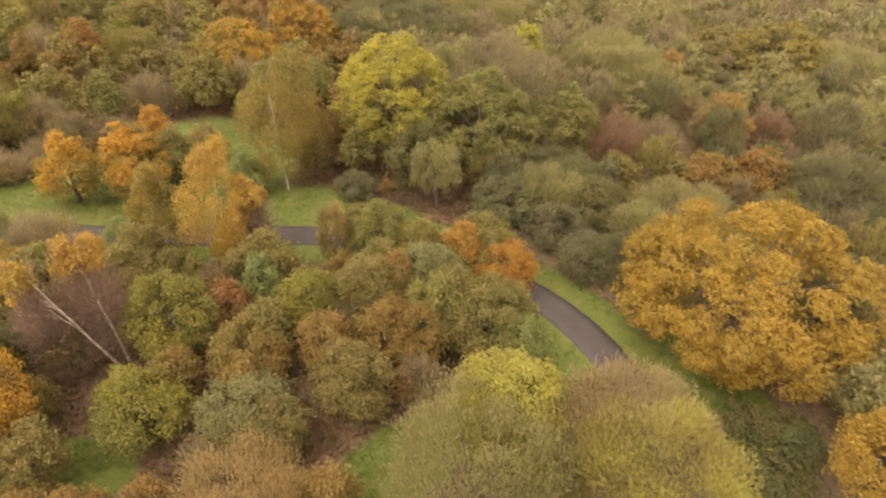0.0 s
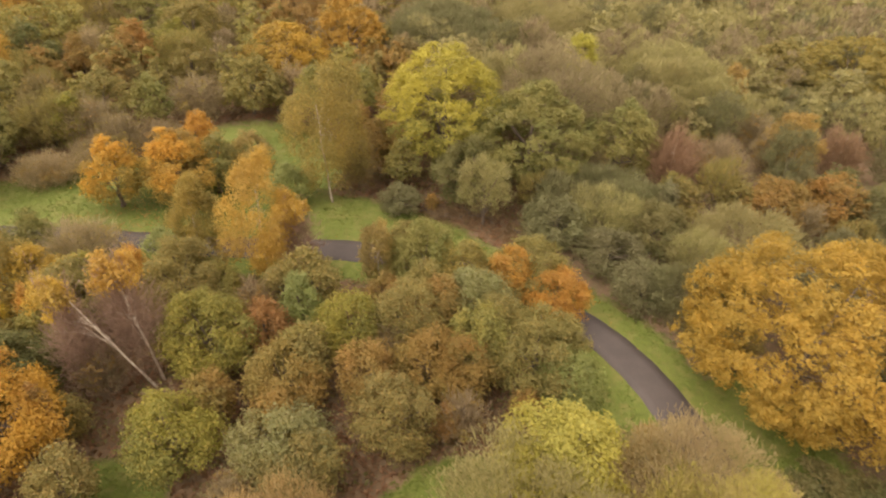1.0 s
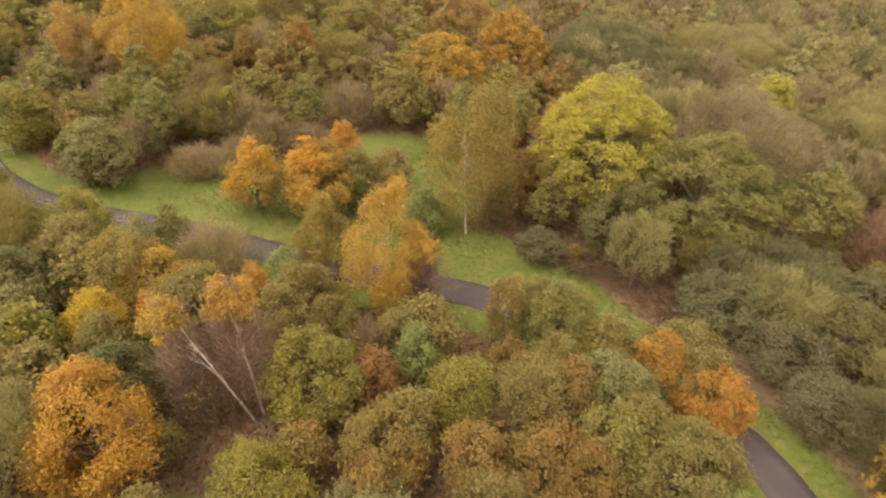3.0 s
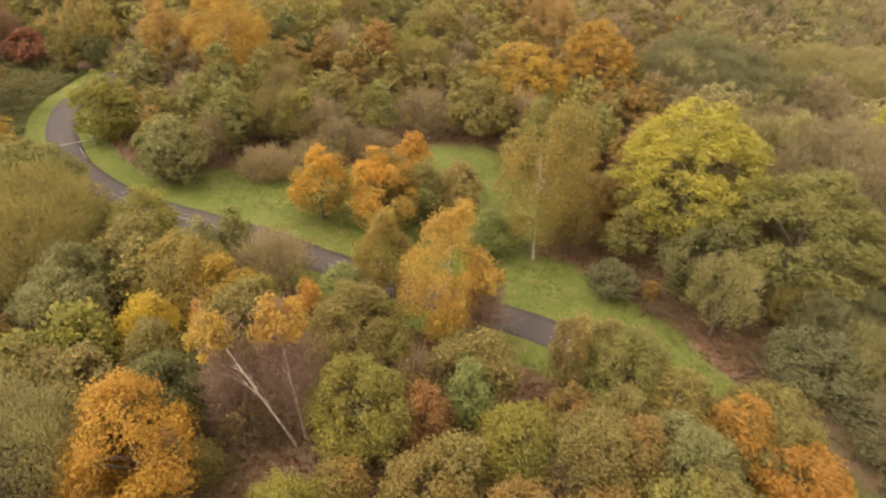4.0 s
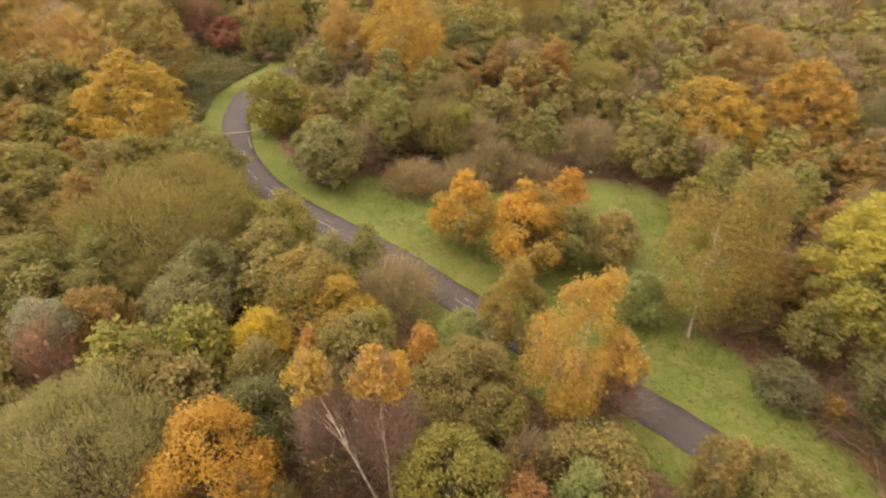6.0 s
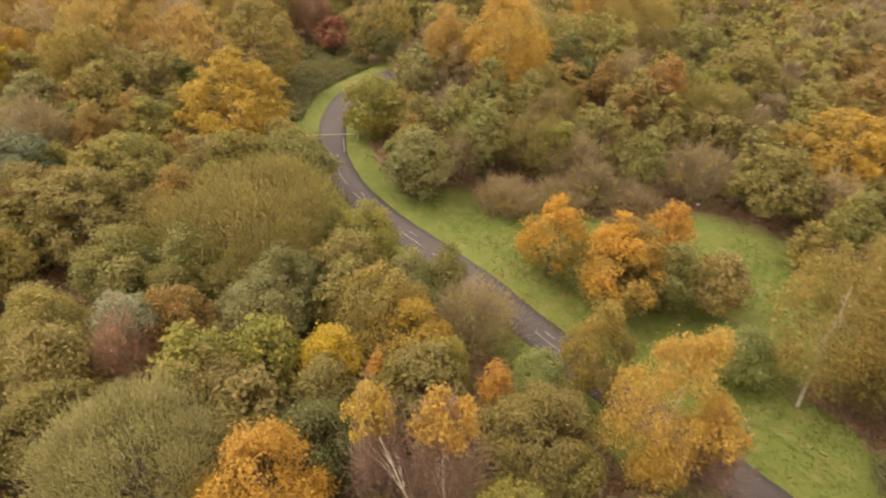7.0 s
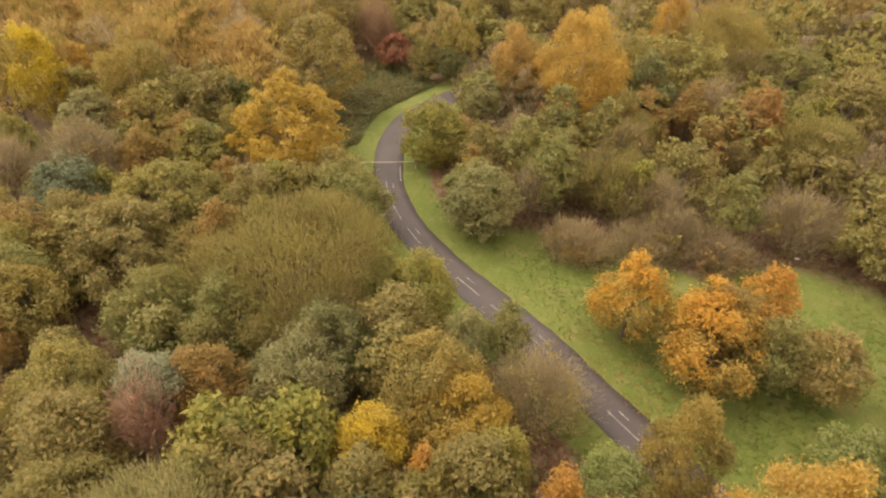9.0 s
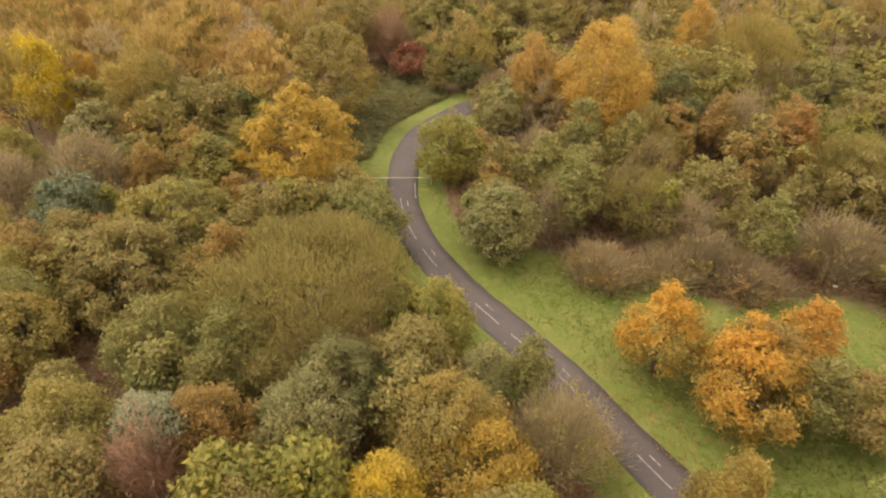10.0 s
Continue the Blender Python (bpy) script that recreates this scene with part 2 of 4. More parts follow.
def crown_leaves(rng, r, v, mid, count, length, width, lobe=0.4, lobes=22, style="leaf", turn=(0, 0, 0), peak=0.0):
    """Leaves over a crown made of uneven boughs, each of many sprays. Half-width r, half-height v, centre height mid."""
    k = np.arange(lobes) + 0.5
    up = 1 - (1.92 if v > 0.42 * (mid + v) else 1.6) * k / lobes
    ang = k * 2.39996 + rng.uniform(0, 6.3)
    flat = np.sqrt(np.maximum(1 - up * up, 0))
    way = unit(np.stack([np.cos(ang) * flat, np.sin(ang) * flat, up], 1) + rng.normal(0, 0.2, (lobes, 3)))
    span = np.array([r, r, v])
    size = lobe * rng.uniform(0.65, 1.3, lobes)
    # an egg-shaped, slightly lopsided crown: slimmer towards its top
    skew = 1 + (0.03 if r > 5 else 0.10) * np.sin(np.arctan2(way[:, 1], way[:, 0]) * 2 + rng.uniform(0, 6))
    inner = np.where(np.arange(lobes) % 6 == 5, rng.uniform(0.7, 0.85, lobes), rng.uniform(0.9, 1.06, lobes))
    centre = way * span * ((1.0 - size * 0.8) * inner * skew)[:, None]
    slim = 1 - 0.36 * min(peak, 1.2) * np.clip(way[:, 2], 0, 1)
    centre[:, :2] *= slim[:, None]
    centre[:, 2] += peak * 0.3 * v * np.clip(way[:, 2], 0, 1) ** 2
    high = np.clip(way[:, 2:], 0, 1)
    centre[:, :2] += rng.normal(0, 0.03 if r > 5 else 0.10, 2) * r * high
    centre[:, 2] += rng.normal(0, 0.02 if r > 5 else 0.10, lobes) * v
    lobe_tone = np.clip(rng.uniform(0, 1, lobes) + way @ np.array(turn), -0.5, 1.5)
    sprays = max(60, count // 12)
    of = rng.choice(lobes, sprays, p=size ** 2 / np.sum(size ** 2))
    sd = unit(rng.normal(0, 1, (sprays, 3)) + way[of] * 0.75 + np.array([0, 0, 0.4]))
    reach = np.where(rng.uniform(0, 1, sprays) < 0.22, rng.uniform(0.3, 0.85, sprays), rng.uniform(0.84, 1.06, sprays)) * np.where(rng.uniform(0, 1, sprays) < 0.06, 1.22, 1)
    ball = np.array([r, r, 0.5 * r + 0.5 * v]) * np.array([1, 1, 1.1 if r > 5 else 1.45])
    flame = 1 - (0.15 if r > 5 else 0.4) * np.clip(sd[:, 2:], 0, 1)
    sp = centre[of] + sd * ball * (size[of] * reach)[:, None] * np.concatenate([flame, flame, np.ones_like(flame)], 1)
    pick = rng.integers(0, sprays, count)
    d = unit(sd[pick] + rng.normal(0, 0.45, (count, 3)))
    wide = 0.05 + (0.06 if r > 8 else 0.13 if r > 5 else 0.2) * lobe * r + 0.2 * length
    p = sp[pick] + rng.normal(0, 1, (count, 3)) * wide * np.array([1, 1, 0.7])
    normal = unit(d + np.array([0, 0, 0.35]) + rng.normal(0, 0.42, (count, 3)))
    if style == "leaf":
        along = rng.normal(0, 1, (count, 3)) + np.array([0, 0, 0.5])
    elif style == "hang":
        along = np.array([0, 0, -1.0]) + rng.normal(0, 0.45, (count, 3))
        normal = unit(d * np.array([1, 1, 0.4]) + rng.normal(0, 0.5, (count, 3)))
        p = p - np.array([0, 0, 1.0]) * rng.uniform(0, 0.7, (count, 1)) ** 2
    else:
        along = unit(d) * 0.6 + np.array([0, 0, 0.95]) + rng.normal(0, 0.24, (count, 3))
        normal = unit(np.cross(along, rng.normal(0, 1, (count, 3))))
    grow = np.array([r, r, v]) / np.maximum(np.percentile(np.abs(p), 98.2 if style == "shoot" else 98.6, axis=0), 0.1)
    p, centre = p * grow, centre * grow
    p[:, 2] += mid
    p[:, 2] = np.maximum(p[:, 2], 0.12)
    return leaves_at(rng, p, normal, along, length, width), lobe_tone[of][pick] * 0.75 + rng.uniform(0, 0.25, count), centre + np.array([0, 0, mid])


def twig_haze(rng, r, v, mid, count, length, width):
    """Thin twigs through the whole body of an egg-shaped crown, fanning up and out."""
    d = unit(rng.normal(0, 1, (count, 3)))
    lump = 0.94 + 0.26 * np.sin(d[:, 0] * 5 + rng.uniform(0, 6)) * np.sin(d[:, 1] * 5 + rng.uniform(0, 6)) + 0.16 * np.sin(d[:, 2] * 7 + d[:, 0] * 4 + rng.uniform(0, 6))
    p = d * (rng.uniform(0.1, 1, count) ** 0.5 * lump * rng.normal(1, 0.16, count))[:, None]
    p[:, :2] *= (1 - 0.3 * np.clip(p[:, 2:], -0.3, 1))
    p = p * np.array([r, r, v])
    along = d * np.array([0.55, 0.55, 0.3]) + np.array([0, 0, 0.7]) + rng.normal(0, 0.3, (count, 3))
    normal = unit(np.cross(along, rng.normal(0, 1, (count, 3))))
    p[:, 2] = np.maximum(p[:, 2] + mid, 0.15)
    return leaves_at(rng, p, normal, along, length, width), rng.uniform(0, 1, count)


def tube(bm, a, b, ra, rb, sides=6):
    a, b = Vector(a), Vector(b)
    z = (b - a).normalized()
    x = z.orthogonal().normalized()
    y = z.cross(x)
    rings = []
    for c, rad in ((a, ra), (b, rb)):
        rings.append([bm.verts.new(c + (x * math.cos(i * 2 * math.pi / sides) + y * math.sin(i * 2 * math.pi / sides)) * rad) for i in range(sides)])
    for i in range(sides):
        bm.faces.new((rings[0][i], rings[0][(i + 1) % sides], rings[1][(i + 1) % sides], rings[1][i]))
    bm.faces.new(rings[1])


def trunk_mesh(rng, top, thick, tips, lean=(0, 0), fork=0.35, limb=0.36):
    """A tapered, slightly crooked stem to the height top, with limbs out to the tips."""
    bm = bmesh.new()
    steps, at, pts = 5, Vector((0, 0, -0.15)), []
    for i in range(steps + 1):
        k = i / steps
        pts.append(Vector((lean[0] * k, lean[1] * k, -0.15 + (top + 0.15) * k)) + Vector((*rng.normal(0, 0.07 * (k > 0), 2), 0)))
    for i in range(steps):
        tube(bm, pts[i], pts[i + 1], thick * (1.25 if i == 0 else 1 - i / steps * 0.75), thick * (1 - (i + 1) / steps * 0.75))
    for tip in tips:
        k = rng.uniform(fork, 0.9)
        i = min(int(k * steps), steps - 1)
        start = pts[i].lerp(pts[i + 1], k * steps - i)
        tip = Vector(tip)
        elbow = start.lerp(tip, 0.5) + Vector((0, 0, 0.12 * (tip - start).length))
        tube(bm, start, elbow, thick * limb, thick * limb * 0.6, 5)
        tube(bm, elbow, tip, thick * limb * 0.6, thick * 0.06, 5)
    me = bpy.data.meshes.new("trunk")
    bm.to_mesh(me)
    bm.free()
    return me


SEED = [0]


def stand(name, x, y, label, category="tree"):
    SEED[0] += 1
    ob = new(name)
    ob.location = (x, y, 0)
    ob.empty_display_size = 0.3
    return tagged(ob, label, category, "woodland trees"), np.random.default_rng(SEED[0])


def oak(x, y, h, r, v, leaf, label, turn=None, coarse=1.0):
    """A broadleaved tree or bush of rounded leafy boughs."""
    low = h < 5.2
    v = max(v, min(0.49 * h, 1.25 * r))
    ob, rng = stand("bush" if low else "broadleaf_tree", x, y, label, "bush" if low else "tree")
    far = min(1.55, max(0.88, math.hypot(x + 4, y - 14) / 50)) * coarse
    length = 0.11 * far * (1.15 if r > 8 else 1)
    width = 0.066 * far * (1.15 if r > 8 else 1)
    area = 9.5 * r * (0.55 * r + 0.45 * v)
    count = int(min(95000, 1.8 * area / (2 * length * width)))
    clump = 1.5 if r > 8 else 0.60 + 0.08 * r
    lobes = int(min(260, max(18, 1.9 * r * (r + v) / clump ** 2)))
    turn = turn or ((0.35, 0.1, -0.8) if leaf.endswith("mix") else tuple(rng.normal(0, 0.3, 3)))
    verts, tone, tips = crown_leaves(rng, r, v, h - v, count, length, width, clump / r, lobes, "leaf", turn, 0.15 if r > 8 else 0.4 if h < 5 else rng.uniform(0.6, 1.2))
    part("trunk", trunk_mesh(rng, h - v, 0.07 + 0.028 * h, tips[:: max(1, lobes // 8)]), "bark", ob)
    part("crown", loose("crown", verts, tone), leaf, ob)
    return ob


def fine(x, y, h, r, v, leaf, label, coarse=1.0):
    """A willow or sallow: many stems and a dome of fine upright shoots."""
    low = h < 5.2
    ob, rng = stand("bush" if low else "willow_tree", x, y, label, "bush" if low else "tree")
    far = min(1.3, max(0.82, math.hypot(x + 4, y - 14) / 50)) * coarse
    area = 9.5 * r * (0.55 * r + 0.45 * v)
    length, width = 0.21 * far, 0.030 * far
    count = int(min(42000, 1.2 * area / (2 * length * width)))
    verts, tone, tips = crown_leaves(rng, r, v, h - v, count, length, width, 0.34, int(14 + 4 * r), "shoot")
    part("trunk", trunk_mesh(rng, (h - v) * 0.8, 0.05 + 0.02 * h, tips[::2], fork=0.1), "bark", ob)
    part("crown", loose("crown", verts, tone), leaf, ob)
    return ob


def birch(x, y, h, r, v, leaf, label, lean=(0, 0), crown=None, coarse=1.0):
    """A silver birch: white stem, thin hanging leaves."""
    ob, rng = stand("birch_tree", x, y, label)
    far = min(1.3, max(0.82, math.hypot(x + 4, y - 14) / 50)) * coarse
    area = 9.5 * r * (0.4 * r + 0.6 * v)
    length, width = 0.13 * far, 0.06 * far
    count = int(min(24000, 2.0 * area / (2 * length * width)))
    verts, tone, tips = crown_leaves(rng, r, v, h - v, count, length, width, 0.30, int(18 + 5 * r), "hang", tuple(rng.normal(0, 0.3, 3)), 0.8)
    off = np.array([*(crown or (lean[0] * (1 - v / h), lean[1] * (1 - v / h))), 0])
    part("trunk", trunk_mesh(rng, h * 0.8, 0.035 + 0.006 * h, (tips * np.array([0.75, 0.75, 0.93]) + off)[::3], np.array(lean) * 0.86, 0.5, 0.16), "birch_bark", ob, "pale peeling birch trunk")
    part("crown", loose("crown", verts + off, tone), leaf, ob)
    return ob


def bare(x, y, h, r, v, leaf, label, lean=(0, 0), crown=None, coarse=1.0):
    """A tree that has dropped most leaves: stem, limbs and a haze of thin twigs."""
    low = h < 4.2
    ob, rng = stand("bare_bush" if low else "bare_tree", x, y, label, "bush" if low else "tree")
    far = min(1.5, max(1.0, math.hypot(x + 4, y - 14) / 55)) * coarse
    area = 9.5 * r * (0.5 * r + 0.5 * v)
    length, width = 0.34 * far, 0.02 * far
    count = int(min(16000, 1.25 * area / (2 * length * width)))
    tips = crown_leaves(rng, r, v, h - v, 200, length, width, 0.36, 26, "shoot")[2]
    verts, tone = twig_haze(rng, r, v, h - v, count, length, width)
    off = np.array([*(crown or (lean[0] * (1 - v / h), lean[1] * (1 - v / h))), 0])
    white = leaf.startswith("pink")
    part("trunk", trunk_mesh(rng, h * 0.9, 0.045 + 0.006 * h, (tips * np.array([0.8, 0.8, 0.96]) + off)[:10], lean, 0.3, 0.28), "birch_bark" if white else "bark", ob)
    part("twig_haze", loose("twig_haze", verts + off, tone), leaf, ob)
    if leaf in ("brownbare", "tanbare", "olivebare"):
        verts, tone, tips = crown_leaves(rng, r * 0.95, v * 0.92, h - v, int(count * 0.16), 0.09 * far, 0.055 * far, 0.3, 30, "leaf")
        part("last_foliage", loose("last_foliage", verts + off, tone), "olivegold" if rng.uniform() < 0.5 else "oliverust", ob, "a few last olive and russet leaves")
    if leaf == "pinkgold":
        count = int(count * 0.32)
        verts, tone, tips = crown_leaves(rng, r * 0.7, v * 0.25, h - v * 0.27, count, 0.13, 0.07, 0.4, 10, "hang")
        part("leafy_top", loose("leafy_top", verts + off * 1.15, tone), "goldor", ob, "last golden leaves at the tips")
    return ob


# ---- plan: path line and grass ----
WAY = [(22, -30), (22.5, -5), (22.5, 12), (22, 25), (20.2, 34), (16.9, 41.6), (9.5, 49), (1.5, 53), (-7.6, 54.3), (-18, 54.3), (-27.4, 54.7), (-36.4, 55.3), (-43.5, 55.1), (-50.3, 55.1), (-56.3, 55.9),
       (-62.4, 57.9), (-68.1, 61.3), (-73, 65.3), (-77.0, 70.6), (-79.8, 80), (-82, 95), (-88, 118), (-99, 148), (-112, 185)]


def glide(points, step):
    out = []
    for i in range(len(points) - 1):
        p = [Vector(points[min(max(i + k, 0), len(points) - 1)]) for k in (-1, 0, 1, 2)]
        n = max(2, int((p[2] - p[1]).length / step))
        for k in range(n):
            t = k / n
            out.append(0.5 * (2 * p[1] + (p[2] - p[0]) * t + (2 * p[0] - 5 * p[1] + 4 * p[2] - p[3]) * t * t + (3 * p[1] - p[0] - 3 * p[2] + p[3]) * t ** 3))
    return out


LINE = glide(WAY, 0.5)
LINE_XY = np.array([(p.x, p.y) for p in LINE])


def path_distance(x, y):
    x, y = np.asarray(x, float), np.asarray(y, float)
    best = np.full(x.shape, 1e9)
    for px, py in LINE_XY[::2]:
        best = np.minimum(best, (x - px) ** 2 + (y - py) ** 2)
    return np.sqrt(best)


def blob(x, y, cx, cy, rx, ry, turn=0):
    c, s = math.cos(radians(turn)), math.sin(radians(turn))
    u, w = (x - cx) * c + (y - cy) * s, (y - cy) * c - (x - cx) * s
    return 1.4 - np.sqrt((u / rx) ** 2 + (w / ry) ** 2)


def grass_at(x, y):
    """1 on grass, 0 on leaf litter."""
    d = path_distance(x, y)
    g = np.clip((6.0 - d) / 2.4, 0, 1)
    for spot in ((-36, 65, 15, 6.5, 22), (-21, 72, 11, 12, 0), (-24, 61, 16, 5, 0), (-3, 59, 10, 4.0, -25), (-73.5, 61, 4.5, 4, 30), (-20, 26, 4, 3, 0), (2, 26, 4.5, 3.0, 40), (14, 35, 4, 4, 0), (26, 29, 5, 9, 0)):
        g = np.maximum(g, np.clip(blob(x, y, *spot) * 1.6, 0, 1))
    return g


# ---- ground ----
def axis(low, high, step):
    core = list(np.arange(low, high + 0.01, step))
    out, d = [], step
    while d < 2600:
        d *= 1.5
        out.append(d)
    run = np.cumsum(out)
    return np.array([low - k for k in run[::-1]] + core + [high + k for k in run])


gx, gy = axis(-110, 62, 1.0), axis(5, 120, 1.0)
XX, YY = np.meshgrid(gx, gy)
near = path_distance(XX.ravel(), YY.ravel())
ZZ = (0.10 * np.sin(XX.ravel() * 0.31) * np.cos(YY.ravel() * 0.27) + 0.05 * np.sin(XX.ravel() * 0.9 + YY.ravel() * 0.7)) * np.clip((near - 2.5) / 5, 0, 1) - 0.02
nx, ny = len(gx), len(gy)
me = bpy.data.meshes.new("ground")
me.from_pydata(np.stack([XX.ravel(), YY.ravel(), ZZ], 1).tolist(), [], [(j * nx + i, j * nx + i + 1, (j + 1) * nx + i + 1, (j + 1) * nx + i) for j in range(ny - 1) for i in range(nx - 1)])
me.attributes.new("grass", "FLOAT", "POINT").data.foreach_set("value", grass_at(XX.ravel(), YY.ravel()).astype(np.float32))
me.shade_smooth()
me.materials.append(MATS["ground"])
tagged(new("ground", me), "woodland floor of brown leaf litter and green grass", "ground", kind="structure")

# ---- path ----
HALF = 1.75


def offset(i, d):
    a, b = LINE[max(i - 1, 0)], LINE[min(i + 1, len(LINE) - 1)]
    t = (b - a).normalized()
    return LINE[i].x - t.y * d, LINE[i].y + t.x * d


prof = ((-HALF - 0.02, -0.08), (-HALF, 0.015), (-HALF * 0.5, 0.04), (0, 0.05), (HALF * 0.5, 0.04), (HALF, 0.015), (HALF + 0.02, -0.08))
pv, pf = [], []
for i in range(len(LINE)):
    wob = 0.04 * math.sin(i * 0.37) + 0.03 * math.sin(i * 1.13)
    for d, z in prof:
        pv.append((*offset(i, d + (wob if abs(d) > 1 else 0)), z))
for i in range(len(LINE) - 1):
    for k in range(len(prof) - 1):
        a = i * len(prof) + k
        pf.append((a, a + 1, a + len(prof) + 1, a + len(prof)))
me = bpy.data.meshes.new("path")
me.from_pydata(pv, [], [f[::-1] for f in pf])
me.shade_smooth()
me.materials.append(MATS["asphalt"])
path = tagged(new("path", me), "winding purplish-grey asphalt path with worn dashes", "path", kind="structure")


def dash(i0, i1, d, w=0.045):
    v, f = [], []
    for i in range(i0, i1 + 1):
        for s in (-w, w):
            v.append((*offset(i, d + s), 0.056 - 0.02 * abs(d) / HALF))
    for k in range(i1 - i0):
        f.append((2 * k, 2 * k + 1, 2 * k + 3, 2 * k + 2))
    me = bpy.data.meshes.new("painted_dash")
    me.from_pydata(v, [], [q[::-1] for q in f])
    part("painted_dash", me, "paint", path)


start = next(i for i, p in enumerate(LINE) if p.x < -20)
end = next(i for i, p in enumerate(LINE) if p.x < -64)
for i in range(start, end, 9):
    dash(i, i + 6, 0.25)
    if i % 2 == 0:
        dash(i + 3, i + 5, -0.45)

worn = next(i for i, p in enumerate(LINE) if p.x < -63.8)
dash(worn, worn + 7, -1.42, 0.06)

# ---- trees ----
# -- planned trees --
oak(30.1, 36.2, 12.8, 9.2, 6.1, "gold", "broad round oak in golden autumn leaf beside the path")
oak(31.6, 19.9, 9.8, 3.1, 3.8, "goldyel", "golden yellow oak with a rounded crown")
fine(5.8, 20.0, 11.3, 4.9, 4.4, "pale", "pale straw-green willow with fine upright twigs")
oak(8.3, 23.9, 11.5, 3.4, 3.2, "lime", "bright lime-yellow tree top among pale willows")
fine(15.3, 22.0, 10.5, 5.1, 3.4, "palebrown", "half-bare pale brown willow with fine twigs")
fine(15.8, 17.9, 12.0, 4.3, 3.4, "palelime", "pale yellow-green willow with fine twigs")
fine(-7.1, 20.6, 7.4, 4.0, 3.2, "tanbrown", "tan-brown fine-twigged young tree")
oak(-15.5, 29.0, 6.0, 3.1, 2.9, "yellowgreen", "yellow-green bushy young oak")
oak(-8.4, 28.2, 5.5, 3.5, 2.3, "silver", "silvery green bushy young whitebeam")
oak(11.9, 34.9, 5.0, 2.4, 2.4, "palegreen", "pale green rounded bush beside the path")
oak(-1.4, 30.9, 6.0, 2.9, 2.9, "olive", "olive green bush with pale leaf undersides")
oak(3.8, 35.3, 5.5, 2.5, 2.7, "oliverust", "olive and rust brown thicket bush")
oak(9.6, 37.2, 6.5, 4.0, 3.2, "olive", "dense olive green thicket tree by the path")
oak(5.2, 41.9, 7.0, 3.2, 3.4, "silver", "grey-green thicket tree with pale leaves")
oak(-0.2, 40.5, 7.0, 3.1, 3.4, "olive", "olive green thicket tree")
oak(0.8, 48.9, 7.0, 3.0, 3.2, "green", "green thicket tree above the path")
oak(-5.1, 39.6, 6.5, 2.8, 3.2, "yellowgreen", "yellow-flecked green thicket tree")
oak(8.4, 46.7, 6.0, 2.3, 2.0, "orange", "orange-leaved young maple at the thicket edge")
oak(12.3, 44.5, 5.5, 2.9, 2.5, "orange", "orange-leaved young maple at the path edge")
oak(-9.4, 42.1, 6.0, 1.7, 2.9, "palegreen", "slim fresh green young tree")
oak(-11.8, 39.5, 5.5, 2.1, 2.7, "rust", "rust-brown thicket bush in the wood")
birch(-3.6, 48.8, 7.0, 1.6, 3.4, "tan", "small tan half-bare birch")
oak(-15.7, 37.8, 7.0, 3.6, 3.4, "yellowgreen", "yellow-green thicket tree in the wood")
oak(-23.6, 29.5, 7.0, 0.8, 2.8, "rustorange", "rusty orange young tree")
oak(-20.8, 25.1, 6.0, 1.9, 2.9, "olive", "olive green bush above grass")
oak(-7.0, 27.2, 5.0, 2.6, 1.6, "olive", "low olive bush in the wood")
oak(2.4, 31.2, 3.5, 1.1, 1.7, "rust", "low rust-brown bracken bush")
fine(24.8, 44.6, 5.0, 3.9, 2.4, "greygreen", "grey-green sprawling sallow beside the path")
oak(20.9, 46.9, 4.2, 2.9, 2.0, "greygreen", "dull grey-green shrub beside the path")
fine(26.0, 40.6, 4.0, 3.0, 1.9, "olive", "olive sallow bush between path and oak")
oak(14.6, 56.8, 5.4, 3.6, 2.6, "greygreen", "grey-green shrub with dark gaps between boughs")
fine(19.6, 57.6, 6.0, 4.2, 2.8, "pale", "pale grey-green sallow in the wood")
oak(19.2, 52.2, 4.6, 3.3, 2.2, "greygreen", "grey-green scrub bush near the path")
oak(24.4, 55.6, 5.4, 3.8, 2.6, "bramble", "dark grey-green bush in the wood")
fine(33.0, 53.1, 6.0, 5.2, 2.9, "pale", "pale olive sallow bush")
oak(39.8, 60.9, 6.0, 3.7, 2.9, "oliverust", "olive-brown bush in the wood")
oak(46.1, 60.8, 6.5, 3.7, 3.2, "rustorange", "rusty orange and brown young oak")
fine(53.8, 55.8, 7.5, 6.4, 3.7, "greygreen", "pale grey-green willow in the wood")
fine(46.3, 36.3, 7.0, 4.7, 3.4, "greygreen", "dull green willow in the wood")
bare(30.1, 68.5, 7.0, 3.1, 3.4, "pinkbare", "bare pinkish-brown birch in the wood")
birch(46.9, 73.1, 9.0, 3.3, 4.4, "goldtan", "slender golden birch in the wood")
birch(46.3, 90.9, 9.0, 2.3, 4.4, "goldtan", "slender tall golden birch")
bare(54.0, 73.6, 7.0, 3.7, 3.4, "pinkbare", "bare purplish-brown birch in the wood")
oak(57.2, 99.7, 10.0, 6.3, 4.9, "olive", "olive green tree in the wood")
oak(69.4, 99.6, 11.0, 8.3, 5.4, "olivegold", "olive and gold spreading oak")
fine(77.5, 93.7, 9.0, 8.0, 4.4, "pale", "pale willow with fine twigs")
fine(37.8, 95.1, 9.5, 8.3, 4.7, "pale", "pale olive willow in the wood")
bare(36.8, 71.3, 6.0, 4.1, 2.9, "brownbare", "bare brown thicket in the wood")
oak(24.2, 96.0, 11.0, 2.5, 3.1, "lime", "lime-yellow top of a tree")
fine(3.5, 117.5, 9.0, 10.0, 4.4, "greygreen", "grey-green willow in the wood")
fine(24.0, 125.4, 9.0, 9.6, 4.4, "pale", "pale olive willow crown")
